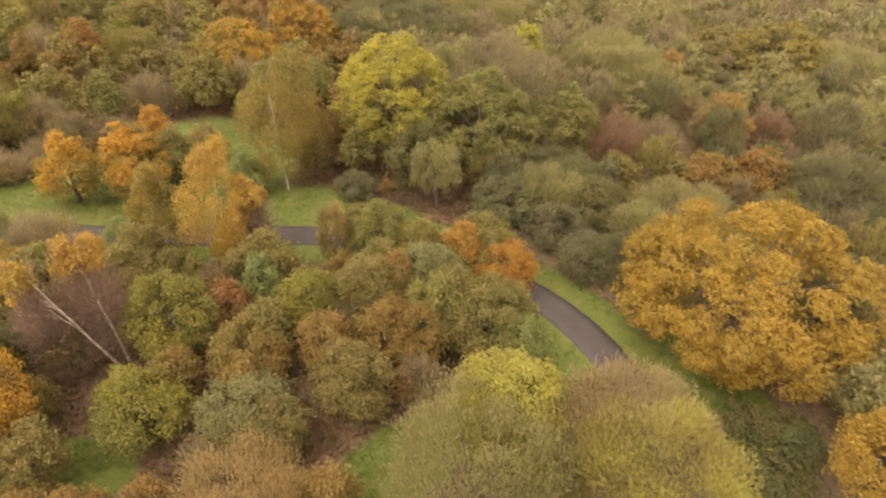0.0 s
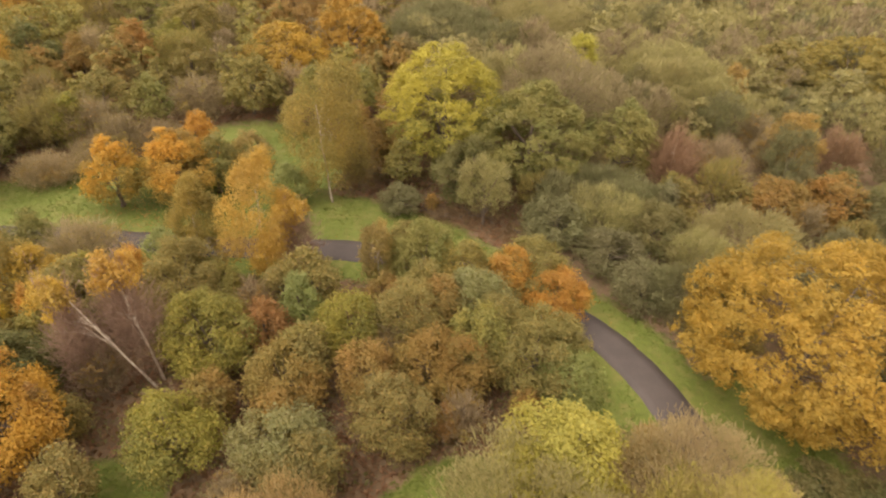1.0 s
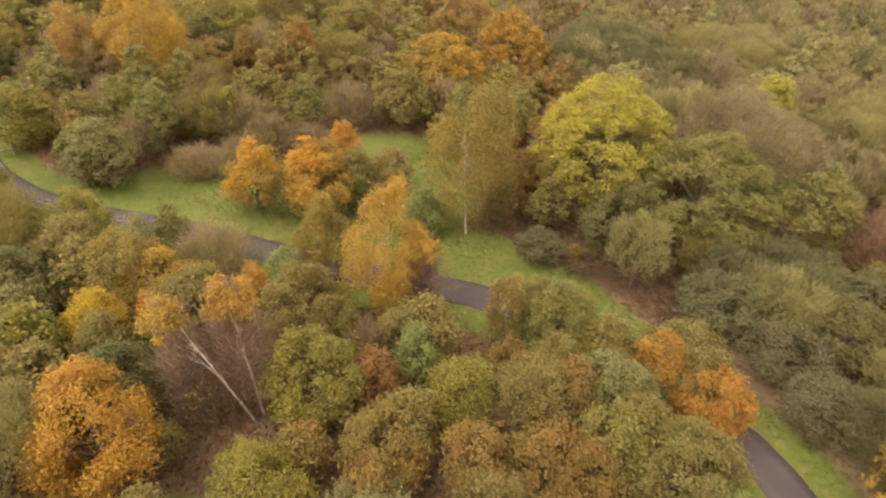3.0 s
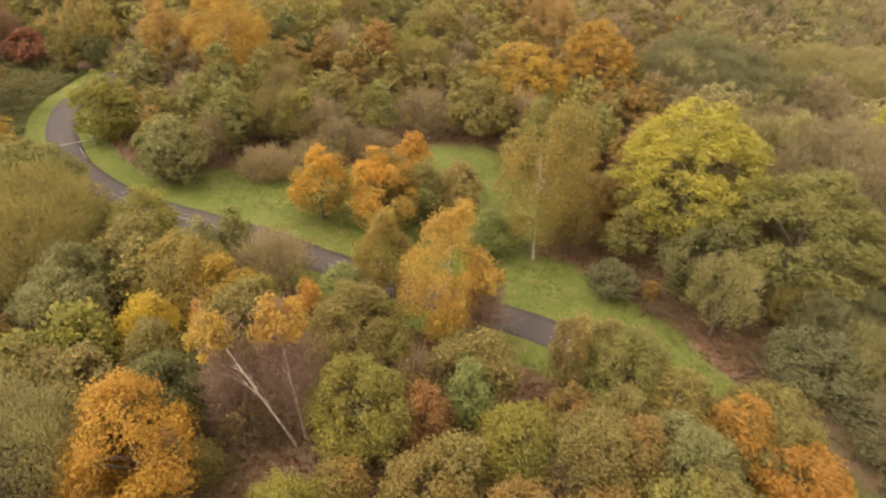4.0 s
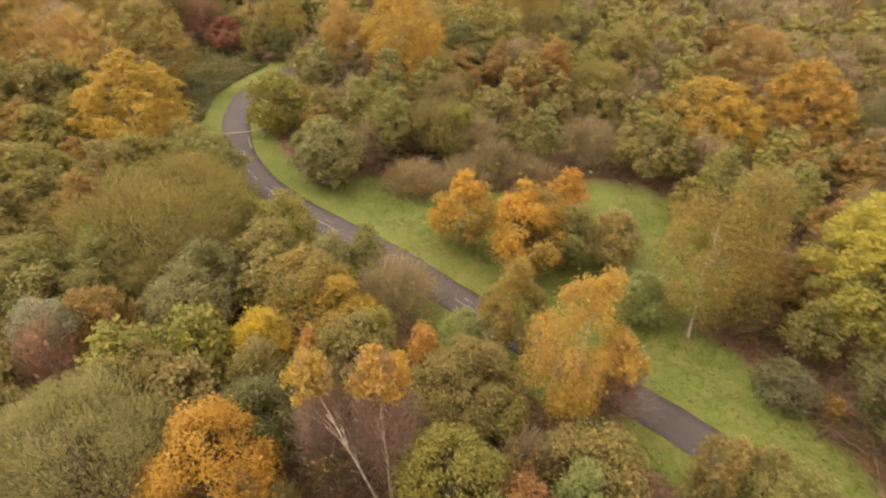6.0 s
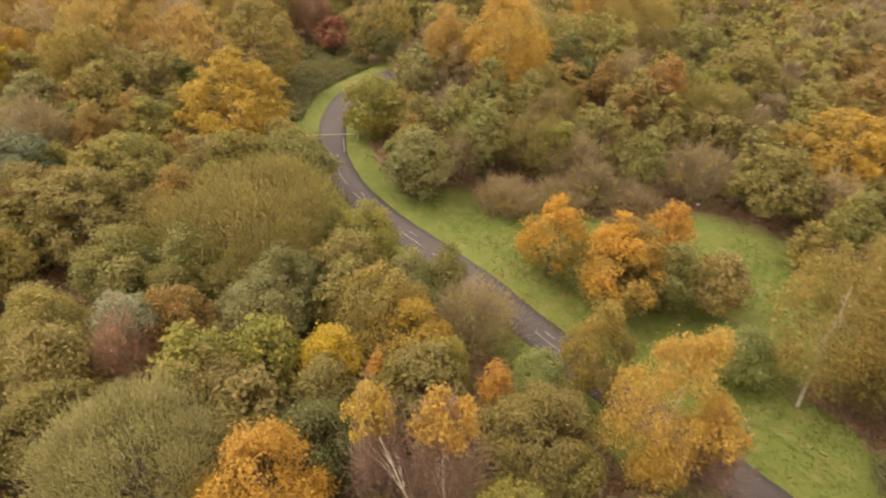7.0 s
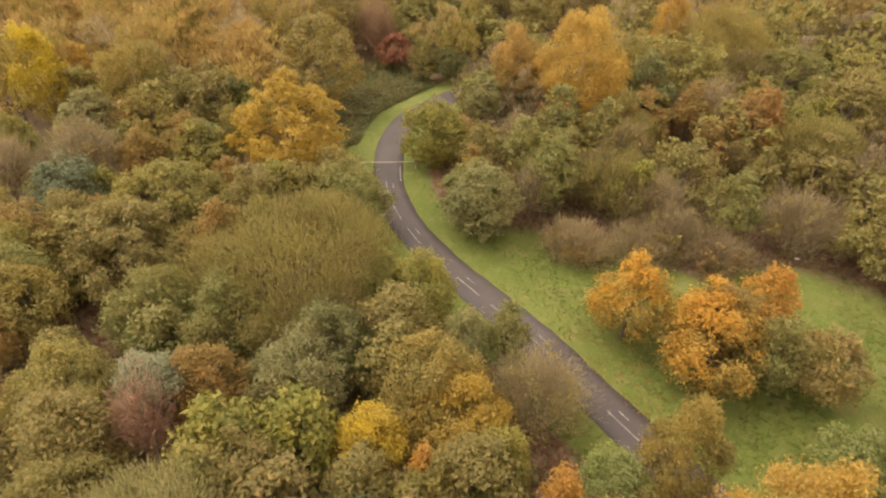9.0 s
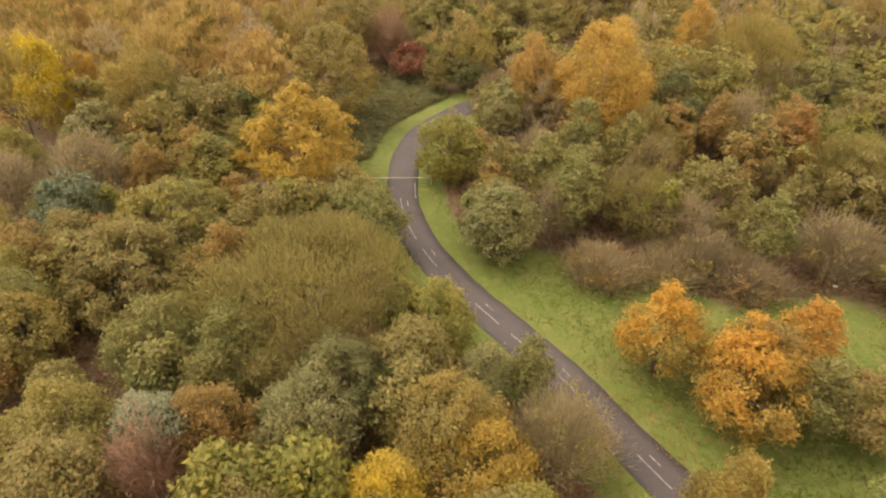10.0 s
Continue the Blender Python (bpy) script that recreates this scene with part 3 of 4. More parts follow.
oak(2.9, 74.2, 14.6, 7.7, 7.1, "limemix", "tall yellow-green tree with drooping leafy sprays")
oak(13.0, 69.4, 12.6, 6.9, 6.1, "green", "dense green broadleaf tree")
fine(18.2, 80.3, 12.5, 8.2, 6.1, "greybrown", "half-bare grey-brown willow in the wood")
oak(24.5, 72.5, 9.5, 4.8, 4.7, "green", "green broadleaf tree in the wood")
oak(6.0, 65.0, 7.5, 4.4, 3.6, "darkgreen", "dark green shrub under taller trees")
birch(-9.9, 63.9, 15.4, 4.3, 7.3, "olivegold", "silver birch with a white trunk and thin golden leaves", (-0.9, -1.8), (-0.4, 1.6))
oak(-5.4, 70.5, 7.2, 2.3, 3.5, "oliverust", "olive-brown bush beside a birch")
oak(-17.3, 81.1, 5.3, 1.6, 2.5, "olivegold", "small golden-olive bush in rough grass")
oak(-2.0, 61.8, 3.5, 2.3, 1.7, "greygreen", "low grey-green scrub at a grass edge")
birch(-14.2, 49.8, 12.2, 3.3, 5.8, "goldor", "golden-orange birch in full autumn leaf")
bare(-11.2, 50.2, 8.5, 2.0, 4.1, "pinkgold", "half-bare pinkish birch beside a golden one")
birch(-21.0, 51.9, 9.0, 2.4, 4.4, "olivegold", "olive-gold young birch in the wood")
oak(-32.4, 61.5, 7.7, 3.0, 3.8, "ormix", "bright orange maple in a grass clearing")
oak(-25.8, 62.3, 8.0, 3.9, 3.9, "ormix", "orange and green maple in a grass clearing")
oak(-25.7, 69.4, 7.6, 2.2, 3.6, "orange", "orange maple crown in a grass clearing")
oak(-22.9, 65.1, 7.2, 2.4, 3.5, "green", "green bush among orange maples")
oak(-20.1, 68.6, 5.8, 2.8, 2.8, "tan", "tan-orange spreading bush in the wood")
oak(-14.7, 62.7, 5.3, 2.5, 2.5, "palegreen", "pale green bush in grass")
bare(-19.5, 35.7, 11.0, 1.9, 5.4, "pinkgold", "leaning bare birch with white trunk and golden tips", (-2.9, -1.6), (-4.1, -0.8))
bare(-19.2, 36.4, 11.5, 2.3, 5.6, "pinkgold", "bare white-trunked birch with golden tips", (-1.5, 0.2), (-1.6, 0.7))
oak(-26.0, 28.7, 9.5, 3.8, 3.2, "orange2", "bright orange-gold maple in the wood")
oak(-28.2, 33.9, 7.0, 3.3, 3.4, "darkgreen", "dark green holly thicket tree")
fine(-31.6, 24.4, 9.5, 4.8, 2.9, "pale", "pale olive willow dome")
bare(-40.3, 27.1, 8.0, 2.4, 3.9, "pink", "pinkish bare birch with a pale forked trunk", (-3.2, 0.3), (-1.8, 0.2))
oak(-72.0, 50.9, 11.5, 6.0, 5.6, "goldyel", "golden-yellow oak with a domed crown")
oak(-85.9, 61.8, 12.2, 5.6, 5.9, "olivegold", "tall olive-gold oak in the wood")
fine(-50.8, 41.2, 9.0, 7.9, 4.4, "willow", "wide olive willow dome with fine upright twigs")
oak(-43.0, 48.1, 7.2, 3.1, 3.5, "yellowgreen", "yellow-green young oak beside the path")
oak(-34.6, 43.0, 7.5, 3.7, 3.7, "olivegold", "olive and gold young oak")
oak(-66.9, 36.0, 8.0, 5.2, 3.1, "yolive", "olive green oak with a rounded crown")
oak(-61.9, 42.8, 7.5, 3.6, 2.6, "olive", "olive green oak in the wood")
oak(-58.8, 49.5, 7.5, 4.9, 3.7, "green", "dull green broadleaf tree beside the path")
oak(-73.9, 28.7, 7.0, 3.7, 2.6, "bluegreen", "blue-green pine in the wood")
bare(-80.2, 31.7, 8.0, 3.8, 3.1, "brownbare", "bare purplish-brown tree in the wood")
bare(-81.4, 24.4, 8.0, 3.8, 3.8, "brownbare", "bare brown tree in the wood")
oak(-62.2, 30.6, 7.5, 5.3, 3.2, "olive", "spreading olive oak in the wood")
oak(-66.6, 24.1, 7.5, 3.3, 2.1, "oliverust", "olive oak tinged with orange")
oak(-52.8, 30.5, 7.0, 3.4, 2.5, "green", "green broadleaf tree in the wood")
oak(-58.3, 23.0, 7.5, 2.8, 3.4, "olivegold", "orange-yellow flecked oak in the wood")
oak(-47.2, 23.5, 7.5, 3.6, 3.7, "yolive", "yellow-green bushy oak in the wood")
oak(-43.8, 28.3, 8.0, 2.0, 2.2, "whitegreen", "silver-leaved whitebeam in the wood")
oak(-42.9, 31.6, 7.5, 2.8, 3.7, "oliverust", "olive and russet oak")
oak(-39.6, 36.2, 7.5, 3.4, 3.7, "silver", "grey-green leafy tree in the wood")
oak(-41.5, 39.8, 7.5, 3.0, 2.8, "darkgreen", "deep green leafy tree")
oak(-48.5, 35.1, 7.5, 2.9, 2.7, "green", "leafy green tree in the wood")
oak(-32.7, 37.8, 7.0, 2.1, 2.0, "yellow", "bright yellow young tree")
bare(-30.8, 49.5, 5.4, 3.7, 2.6, "tanbare", "thin tan half-bare sallow overhanging the path")
oak(-36.3, 51.8, 5.0, 1.8, 2.4, "green", "green bush at the path edge")
oak(-37.5, 48.4, 6.0, 1.9, 2.9, "silver", "grey-green bush near the path")
oak(-28.4, 38.9, 6.3, 1.9, 2.8, "olivegold", "olive-gold young oak in the wood")
oak(-29.3, 38.9, 7.0, 0.7, 2.0, "orange", "small orange maple sapling")
oak(-27.1, 42.9, 6.5, 2.1, 3.2, "yellowgreen", "yellow-green bush in the wood")
oak(-23.2, 44.2, 7.0, 1.1, 2.4, "orange", "small orange maple in the wood")
oak(-30.7, 35.9, 7.0, 2.2, 3.4, "olive", "olive tree in the wood")
oak(-35.2, 30.2, 7.5, 2.9, 2.1, "olive", "olive green tree in the wood")
oak(-39.4, 21.9, 7.5, 3.1, 2.1, "olive", "olive-green oak in the wood")
oak(-22.8, 48.2, 6.0, 1.9, 2.8, "palegreen", "green bush at the path edge")
oak(-50.3, 60.8, 7.7, 3.4, 3.7, "silver", "grey-green young tree at the clearing edge")
oak(-64.9, 65.6, 7.7, 3.7, 3.7, "yellowgreen", "yellow-green bushy tree inside the path bend")
oak(-58.2, 67.8, 7.2, 2.4, 3.5, "olive", "olive bush in the wood")
bare(-60.1, 74.4, 6.0, 3.2, 2.9, "brownbare", "brown half-bare thicket in the wood")
oak(-49.5, 69.3, 8.2, 2.7, 3.9, "green", "dark green young tree")
oak(-57.4, 78.1, 9.2, 2.5, 4.4, "green", "green tree in the wood")
oak(-68.3, 75.7, 8.2, 2.4, 3.9, "silver", "grey-green young tree in the wood")
birch(-63.0, 87.5, 14.6, 5.6, 7.1, "goldor", "tall golden birch clump")
birch(-70.6, 83.6, 11.2, 3.8, 5.4, "tanorange", "tan-orange birch in the wood")
birch(-70.0, 115.2, 12.2, 2.7, 5.9, "goldor", "slender golden birch in the wood")
fine(-60.4, 116.1, 11.2, 6.2, 5.4, "olivegold", "olive-gold willow in the wood")
oak(-57.9, 95.6, 9.2, 3.3, 4.4, "darkgreen", "dark green tree in the wood")
oak(-45.1, 100.7, 8.2, 3.5, 3.9, "rustorange", "russet oak in the wood")
oak(-51.0, 95.3, 8.2, 2.3, 3.9, "oliverust", "russet-flecked young oak in the wood")
oak(-50.0, 116.0, 9.2, 5.2, 4.4, "green", "spreading green tree in the wood")
fine(-45.9, 75.2, 6.7, 4.0, 3.2, "olive", "olive-brown thicket tree in the wood")
fine(-53.5, 85.1, 7.7, 3.9, 3.7, "olive", "olive thicket tree in the wood")
oak(-42.2, 82.0, 7.2, 4.0, 3.5, "olive", "olive brown thicket tree")
oak(-35.5, 80.7, 7.7, 2.4, 3.7, "green", "olive green thicket tree")
bare(-30.9, 85.2, 6.0, 4.4, 2.9, "brownbare", "bare brown thicket trees")
fine(-36.5, 98.6, 8.2, 4.0, 3.9, "olive", "olive willow in the wood")
bare(-43.1, 66.4, 3.0, 3.4, 1.5, "tanbare", "low tan bare scrub at the clearing edge")
oak(-93.5, 78.9, 5.3, 3.1, 2.5, "red", "crimson-leaved shrub in the wood")
oak(-102.4, 79.1, 5.8, 1.8, 2.8, "red", "dull red shrub in the wood")
oak(-86.9, 79.6, 6.7, 2.0, 3.2, "olive", "small olive tree in the wood")
bare(-99.4, 78.7, 9.0, 4.2, 4.4, "pinkbare", "bare spreading tree in the wood")
oak(-85.3, 83.5, 4.8, 3.0, 2.3, "darkgreen", "dark green shrub in the wood")
oak(-97.1, 88.3, 10.2, 6.4, 4.9, "green", "green broadleaf tree in the wood")
oak(-93.5, 101.7, 10.2, 7.2, 4.9, "olive", "olive green tree in the wood")
birch(-99.5, 31.4, 12.4, 3.4, 5.8, "yellow", "bright yellow birch in the wood")
birch(-102.3, 36.2, 9.0, 1.6, 4.0, "goldor", "small orange birch in the wood")
birch(-92.4, 40.4, 12.0, 3.9, 5.9, "olivegold", "tall olive-gold birch with pale trunk")
oak(-87.3, 44.6, 8.5, 2.5, 4.2, "olive", "olive tree in the wood")
birch(-94.3, 54.3, 10.5, 4.2, 5.1, "tanorange", "tan-orange birch in the wood")
oak(-90.2, 34.8, 7.0, 4.0, 2.4, "silver", "grey-green tree in the wood")
oak(-77.2, 43.3, 6.0, 2.9, 2.7, "darkgreen", "dark green shrub in the wood")
oak(-85.2, 49.6, 7.0, 2.7, 2.3, "darkgreen", "dark green tree in the wood")
oak(-12.7, 109.8, 11.2, 5.6, 5.4, "gold", "golden oak in the wood")
oak(-21.5, 98.5, 9.7, 6.9, 4.7, "rustgold", "russet-gold oak in the wood")
birch(-22.6, 121.6, 10.7, 5.2, 5.1, "tanorange", "tan-orange birch in the wood")
oak(-24.1, 87.4, 8.2, 4.3, 3.9, "olive", "olive thicket tree in the wood")
bare(-51.4, 100.0, 7.5, 4.2, 3.6, "tanbare", "half-bare tan tree in the wood")
oak(-38.7, 109.3, 10.2, 5.7, 4.9, "olive", "olive tree in the wood")
oak(-43.1, 96.2, 9.7, 3.2, 4.7, "rustorange", "russet oak in the wood")
oak(-52.4, 62.1, 6.7, 3.8, 3.2, "green", "green bush at the clearing edge")
oak(-51.8, 71.2, 7.7, 3.1, 3.7, "green", "dark green thicket tree")
bare(-47.8, 75.2, 6.5, 3.6, 3.2, "olivebare", "half-bare olive-brown thicket tree")
bare(-41.5, 76.3, 6.0, 3.6, 2.9, "brownbare", "brown half-bare thicket tree")
oak(-32.0, 43.3, 6.5, 3.7, 2.2, "rustgold", "russet and olive oak")
oak(-19.6, 44.2, 7.5, 3.6, 2.2, "olive", "olive green tree in the wood")
oak(10.2, 47.5, 6.0, 3.6, 2.2, "olive", "olive tree at the path edge")
oak(1.9, 41.5, 6.5, 2.9, 2.9, "oliverust", "olive and russet thicket tree")
oak(1.1, 35.6, 6.0, 3.0, 2.9, "oliverust", "olive thicket tree with russet leaves")
oak(6.8, 39.3, 6.5, 2.8, 3.2, "olive", "olive thicket tree in the wood")
oak(-3.1, 34.4, 6.0, 2.4, 2.4, "oliverust", "russet-flecked thicket tree in the wood")
oak(-9.4, 34.2, 5.5, 3.0, 1.8, "oliverust", "olive and rust thicket bush")
fine(20.5, 61.8, 5.5, 6.1, 2.7, "greygreen", "spreading grey-green sallow in the wood")
fine(27.2, 49.6, 6.0, 3.2, 2.9, "pale", "pale olive sallow in the wood")
bare(31.2, 70.9, 7.5, 3.3, 3.7, "pinkbare", "bare pinkish-brown birch in the wood")
oak(-0.9, 50.8, 5.5, 2.4, 2.7, "olive", "olive green bush at the path edge")
oak(4.0, 47.7, 6.0, 2.7, 2.9, "olivegold", "olive-gold thicket tree at the path edge")
oak(0.9, 44.2, 6.0, 2.4, 2.6, "olive", "dense olive thicket tree")
oak(1.5, 62.3, 2.2, 0.8, 1.1, "rustorange", "small rust-orange sapling at the grass edge")
bare(-38.8, 71.8, 3.0, 3.6, 1.5, "tanbare", "low tan bare scrub at the clearing edge")
bare(-34.1, 76.4, 3.2, 4.0, 1.6, "brownbare", "low brown scrub at the clearing edge")
bare(-42.0, 66.9, 2.5, 3.3, 1.2, "tanbare", "low tan scrub at the clearing edge")
birch(-110.3, 27.6, 10.0, 2.7, 4.9, "yellow", "yellow birch at the wood edge")
birch(-119.1, 40.0, 10.0, 2.9, 4.5, "tanorange", "tall tan birch in the wood")
birch(-112.2, 52.2, 11.0, 4.2, 5.4, "olivegold", "tall olive-gold birch in the wood")
birch(-101.8, 61.0, 11.2, 2.7, 5.4, "olivegold", "slim olive birch in the wood")
oak(-104.2, 73.6, 11.2, 4.4, 5.4, "olive", "olive tree behind the golden oak")
oak(-94.4, 120.6, 10.2, 5.8, 4.9, "olive", "olive tree far off")
birch(-59.9, 149.4, 10.2, 4.3, 4.9, "tan", "tan half-bare birch in the wood")
oak(-69.0, 153.4, 8.2, 5.2, 3.9, "darkgreen", "dark spreading green tree")
oak(-34.8, 95.6, 7.7, 3.5, 3.7, "olive", "olive thicket tree in the wood")
oak(-43.9, 75.4, 6.7, 2.2, 3.2, "yellowgreen", "yellow-green thicket tree in the wood")
bare(-37.7, 74.5, 5.0, 2.8, 2.4, "brownbare", "pale-twigged bare thicket bush")
oak(-53.3, 81.3, 8.2, 2.8, 3.9, "yolive", "yellow-olive thicket tree in the wood")
oak(-39.5, 103.5, 8.2, 3.9, 3.9, "yellowgreen", "yellow-green thicket tree in the wood")
oak(-26.9, 64.7, 8.0, 2.9, 3.8, "oliverust", "olive-brown maple among orange ones")
# dark bushes added over shaded grass, to darken the gap between the oaks
oak(27.7, 27.3, 2.2, 2.1, 1.1, "bramble", "dark green bramble bush added to darken the shaded gap under the oak")
oak(30.0, 25.6, 2.4, 2.3, 1.2, "bramble", "dark green bramble bush added to darken the shaded gap near the oaks")
oak(27.2, 22.3, 2.4, 2.5, 1.2, "bramble", "low dark green bramble bush added to darken the shaded gap")
# -- end of planned trees --

# ---- fill of the wood, by zones ----
TAKEN = [(o.location.x, o.location.y, max(o.children[-1].dimensions.x * 0.5, 1.0)) for o in scene.objects if o.type == "EMPTY"]
TAKEN_XY = np.array([(a, b) for a, b, c in TAKEN])
TAKEN_R = np.array([c for a, b, c in TAKEN])
rng_fill = np.random.default_rng(77)


def zone(x, y):
    """Which mix of trees grows at a place: (maker, leaf, height, share)."""
    if x < -27 and y < 53 and x > -97:
        return "left"
    if x < -58:
        return "birchwood" if y < 56 or x < -84 and y < 75 else "far_left" if x < -75 or y > 95 else "behind"
    if x > 12 and 38 < y < 66:
        return "scrub"
    if x > -2 and y > 58:
        return "willows"
    if x > 20:
        return "willows"
    if y > 60:
        return "behind"
    return "thicket"


MIX = {
    "left": ((oak, "olive", 5.8), (oak, "green", 5.6), (oak, "yolive", 6.0), (oak, "olivegold", 5.8), (oak, "oliverust", 5.5), (oak, "yellowgreen", 5.6)),
    "birchwood": ((birch, "olivegold", 10.0), (fine, "olivegold", 8.0), (birch, "tanorange", 9.5), (birch, "tan", 9.0), (bare, "tanbare", 8.0), (birch, "goldtan", 9.5)),
    "far_left": ((oak, "olive", 8.5), (oak, "yolive", 8.5), (birch, "olivegold", 10.0), (bare, "tanbare", 8.0), (birch, "tan", 9.0), (oak, "olivegold", 8.0)),
    "willows": ((fine, "pale", 7.5), (fine, "greygreen", 7.0), (fine, "greybrown", 7.0), (oak, "pale", 7.2), (bare, "brownbare", 6.5), (fine, "pale", 7.0)),
    "scrub": ((oak, "greygreen", 5.0), (fine, "greygreen", 5.4), (oak, "bramble", 4.4), (bare, "brownbare", 5.0), (oak, "olive", 5.2), (fine, "olive", 5.4)),
    "behind": ((oak, "olive", 6.4), (bare, "brownbare", 6.2), (oak, "yolive", 6.6), (bare, "tanbare", 6.0), (oak, "oliverust", 6.0), (bare, "olivebare", 6.0)),
    "thicket": ((oak, "olive", 4.8), (oak, "oliverust", 4.6), (oak, "yolive", 4.8), (bare, "brownbare", 3.9), (oak, "oliverust", 3.8), (oak, "silver", 4.4)),
}
TEXT = {
    "olive": "olive green", "green": "dull green", "yolive": "yellowish olive", "olivegold": "olive and gold", "willow": "olive", "tanbare": "half-bare tan", "oliverust": "olive and russet", "silver": "grey-green", "tanorange": "tan-orange",
    "brownbare": "half-bare brown", "goldtan": "pale golden", "pale": "pale straw-green", "greygreen": "grey-green", "greybrown": "grey-brown", "olivebare": "half-bare olive-brown", "yellowgreen": "yellow-green", "rust": "rust-brown", "tan": "tan", "bramble": "dark green",
}
PROTO = {}
DARK = (57.0, 26.3)
FAR = []
made = 0
for gy_ in np.arange(-35.6, 200, 4.8):
    for gx_ in np.arange(-190, 130, 4.8):
        x, y = gx_ + rng_fill.uniform(-2.0, 2.0), gy_ + rng_fill.uniform(-2.0, 2.0)
        pick, swell, turn_z = rng_fill.integers(0, 6), rng_fill.uniform(0.8, 1.4), rng_fill.uniform(0, 360)
        ahead = math.hypot(x + 5, y - 12)
        if y < 14 and -55 < x < 60:
            where = "willows" if x > 5 else "thicket" if x > -20 else "left"
            maker, leaf, h = MIX[where][pick]
            if path_distance(np.array([x]), np.array([y]))[0] > 5:
                FAR.append((x, y, h * swell, leaf, maker is oak))
            continue
        if y < 17 or ahead > 200 or x > 16 + 1.08 * y or x < -190 + 0.2 * y:
            continue
        if path_distance(np.array([x]), np.array([y]))[0] < 5.5 or grass_at(np.array([x]), np.array([y]))[0] > 0.3:
            continue
        gap = np.hypot(TAKEN_XY[:, 0] - x, TAKEN_XY[:, 1] - y) - TAKEN_R * 0.9
        if gap.min() < (0.1 if y < 54 and x < 14 else 0.8) or math.hypot(x + DARK[0], y - DARK[1]) < 4.5:
            continue
        if -99 < x < -76 and 55 < y < 83:
            continue
        where = zone(x, y)
        maker, leaf, h = MIX[where][pick]
        if ahead > 88:
            FAR.append((x, y, h * swell, leaf, maker is oak))
            continue
        key = (where, pick, made % 2)
        if key not in PROTO:
            low = h < 5.2
            kind = "bush" if low else "tree"
            r = h * (0.30 if maker is birch else 0.31 if where == "behind" and maker is oak else 0.37)
            PROTO[key] = maker(x, y, h, r, h * (0.36 if h > 7 else 0.43), leaf, f"{TEXT[leaf]} woodland {kind} in autumn leaf", coarse=0.95 if where in ("left", "thicket") else 1.25)
        else:
            copy_thing(PROTO[key], pose(x, y, 0, 0, 0, turn_z) @ Matrix.Diagonal((swell, swell, swell * rng_fill.uniform(0.9, 1.1), 1)))
        made += 1

# ---- far woods: one mass of uncountable crowns ----
leaf_names = sorted({f[3] for f in FAR})
all_v, all_t, all_m = [], [], []
rng_far = np.random.default_rng(5)
stems = bmesh.new()
for x, y, h, leaf, leafy in FAR:
    r, v = h * rng_far.uniform(0.34, 0.46), h * 0.46
    away = math.hypot(x + 5, y - 12)
    n, big = (900, 0.6) if y < 14 else (1500, 0.56) if away < 110 else (950, 0.7) if away < 135 else (420, 1.05) if away < 165 else (200, 1.5)
    verts, tone, tips = crown_leaves(rng_far, r, v, h - v, n, 0.42 * big if leafy else 0.6 * big, 0.26 * big if leafy else 0.12 * big, 0.30, 26, "leaf" if leafy else "shoot", (0, 0, 0), rng_far.uniform(0.4, 1.0))
    all_v.append(verts + np.array([x, y, 0]))
    all_t.append(tone)
    all_m.append(np.full(n, leaf_names.index(leaf), np.int32))
    tube(stems, (x, y, -0.1), (x, y, h - v), 0.2, 0.1, 4)
me = loose("far_woods", np.concatenate(all_v), np.concatenate(all_t))
for leaf in leaf_names:
    me.materials.append(MATS[leaf])
me.polygons.foreach_set("material_index", np.concatenate(all_m))
me.update()
woods = tagged(new("far_woods", me), "distant mixed autumn woodland of olive and gold crowns", "woodland", kind="stuff")
me = bpy.data.meshes.new("far_stems")
stems.to_mesh(me)
stems.free()
part("far_stems", me, "bark", woods)

# ---- undergrowth ----
rng_low = np.random.default_rng(9)


def scatter(n, low, high):
    return rng_low.uniform(low[0], high[0], n), rng_low.uniform(low[1], high[1], n)


def cover(name, n, box, keep, leaf, label, category, tall, length, width, style):
    """Low plants strewn over the ground where keep(x, y) says so."""
    x, y = scatter(n, box[0], box[1])
    lump = 0.5 + 0.5 * np.sin(x * 0.8 + 1.7 * np.sin(y * 0.6)) * np.cos(y * 0.75 + 1.3 * np.sin(x * 0.5))
    ok = keep(x, y, lump)
    x, y, lump = x[ok], y[ok], lump[ok]
    m_ = len(x)
    p = np.stack([x, y, 0.03 + tall * (0.25 + 0.75 * lump) * rng_low.uniform(0, 1, m_)], 1)
    up = np.array([0, 0, 1.0])
    if style == "blade":
        along = up * 1.0 + rng_low.normal(0, 0.45, (m_, 3))
        normal = unit(np.cross(along, rng_low.normal(0, 1, (m_, 3))))
    else:
        normal = unit(up * 0.9 + rng_low.normal(0, 0.5, (m_, 3)))
        along = rng_low.normal(0, 1, (m_, 3))
    ob = new(name, loose(name, leaves_at(rng_low, p, normal, along, length, width), lump * 0.7 + rng_low.uniform(0, 0.3, m_)))
    ob.data.materials.append(MATS[leaf])
    return tagged(ob, label, category, kind="stuff")


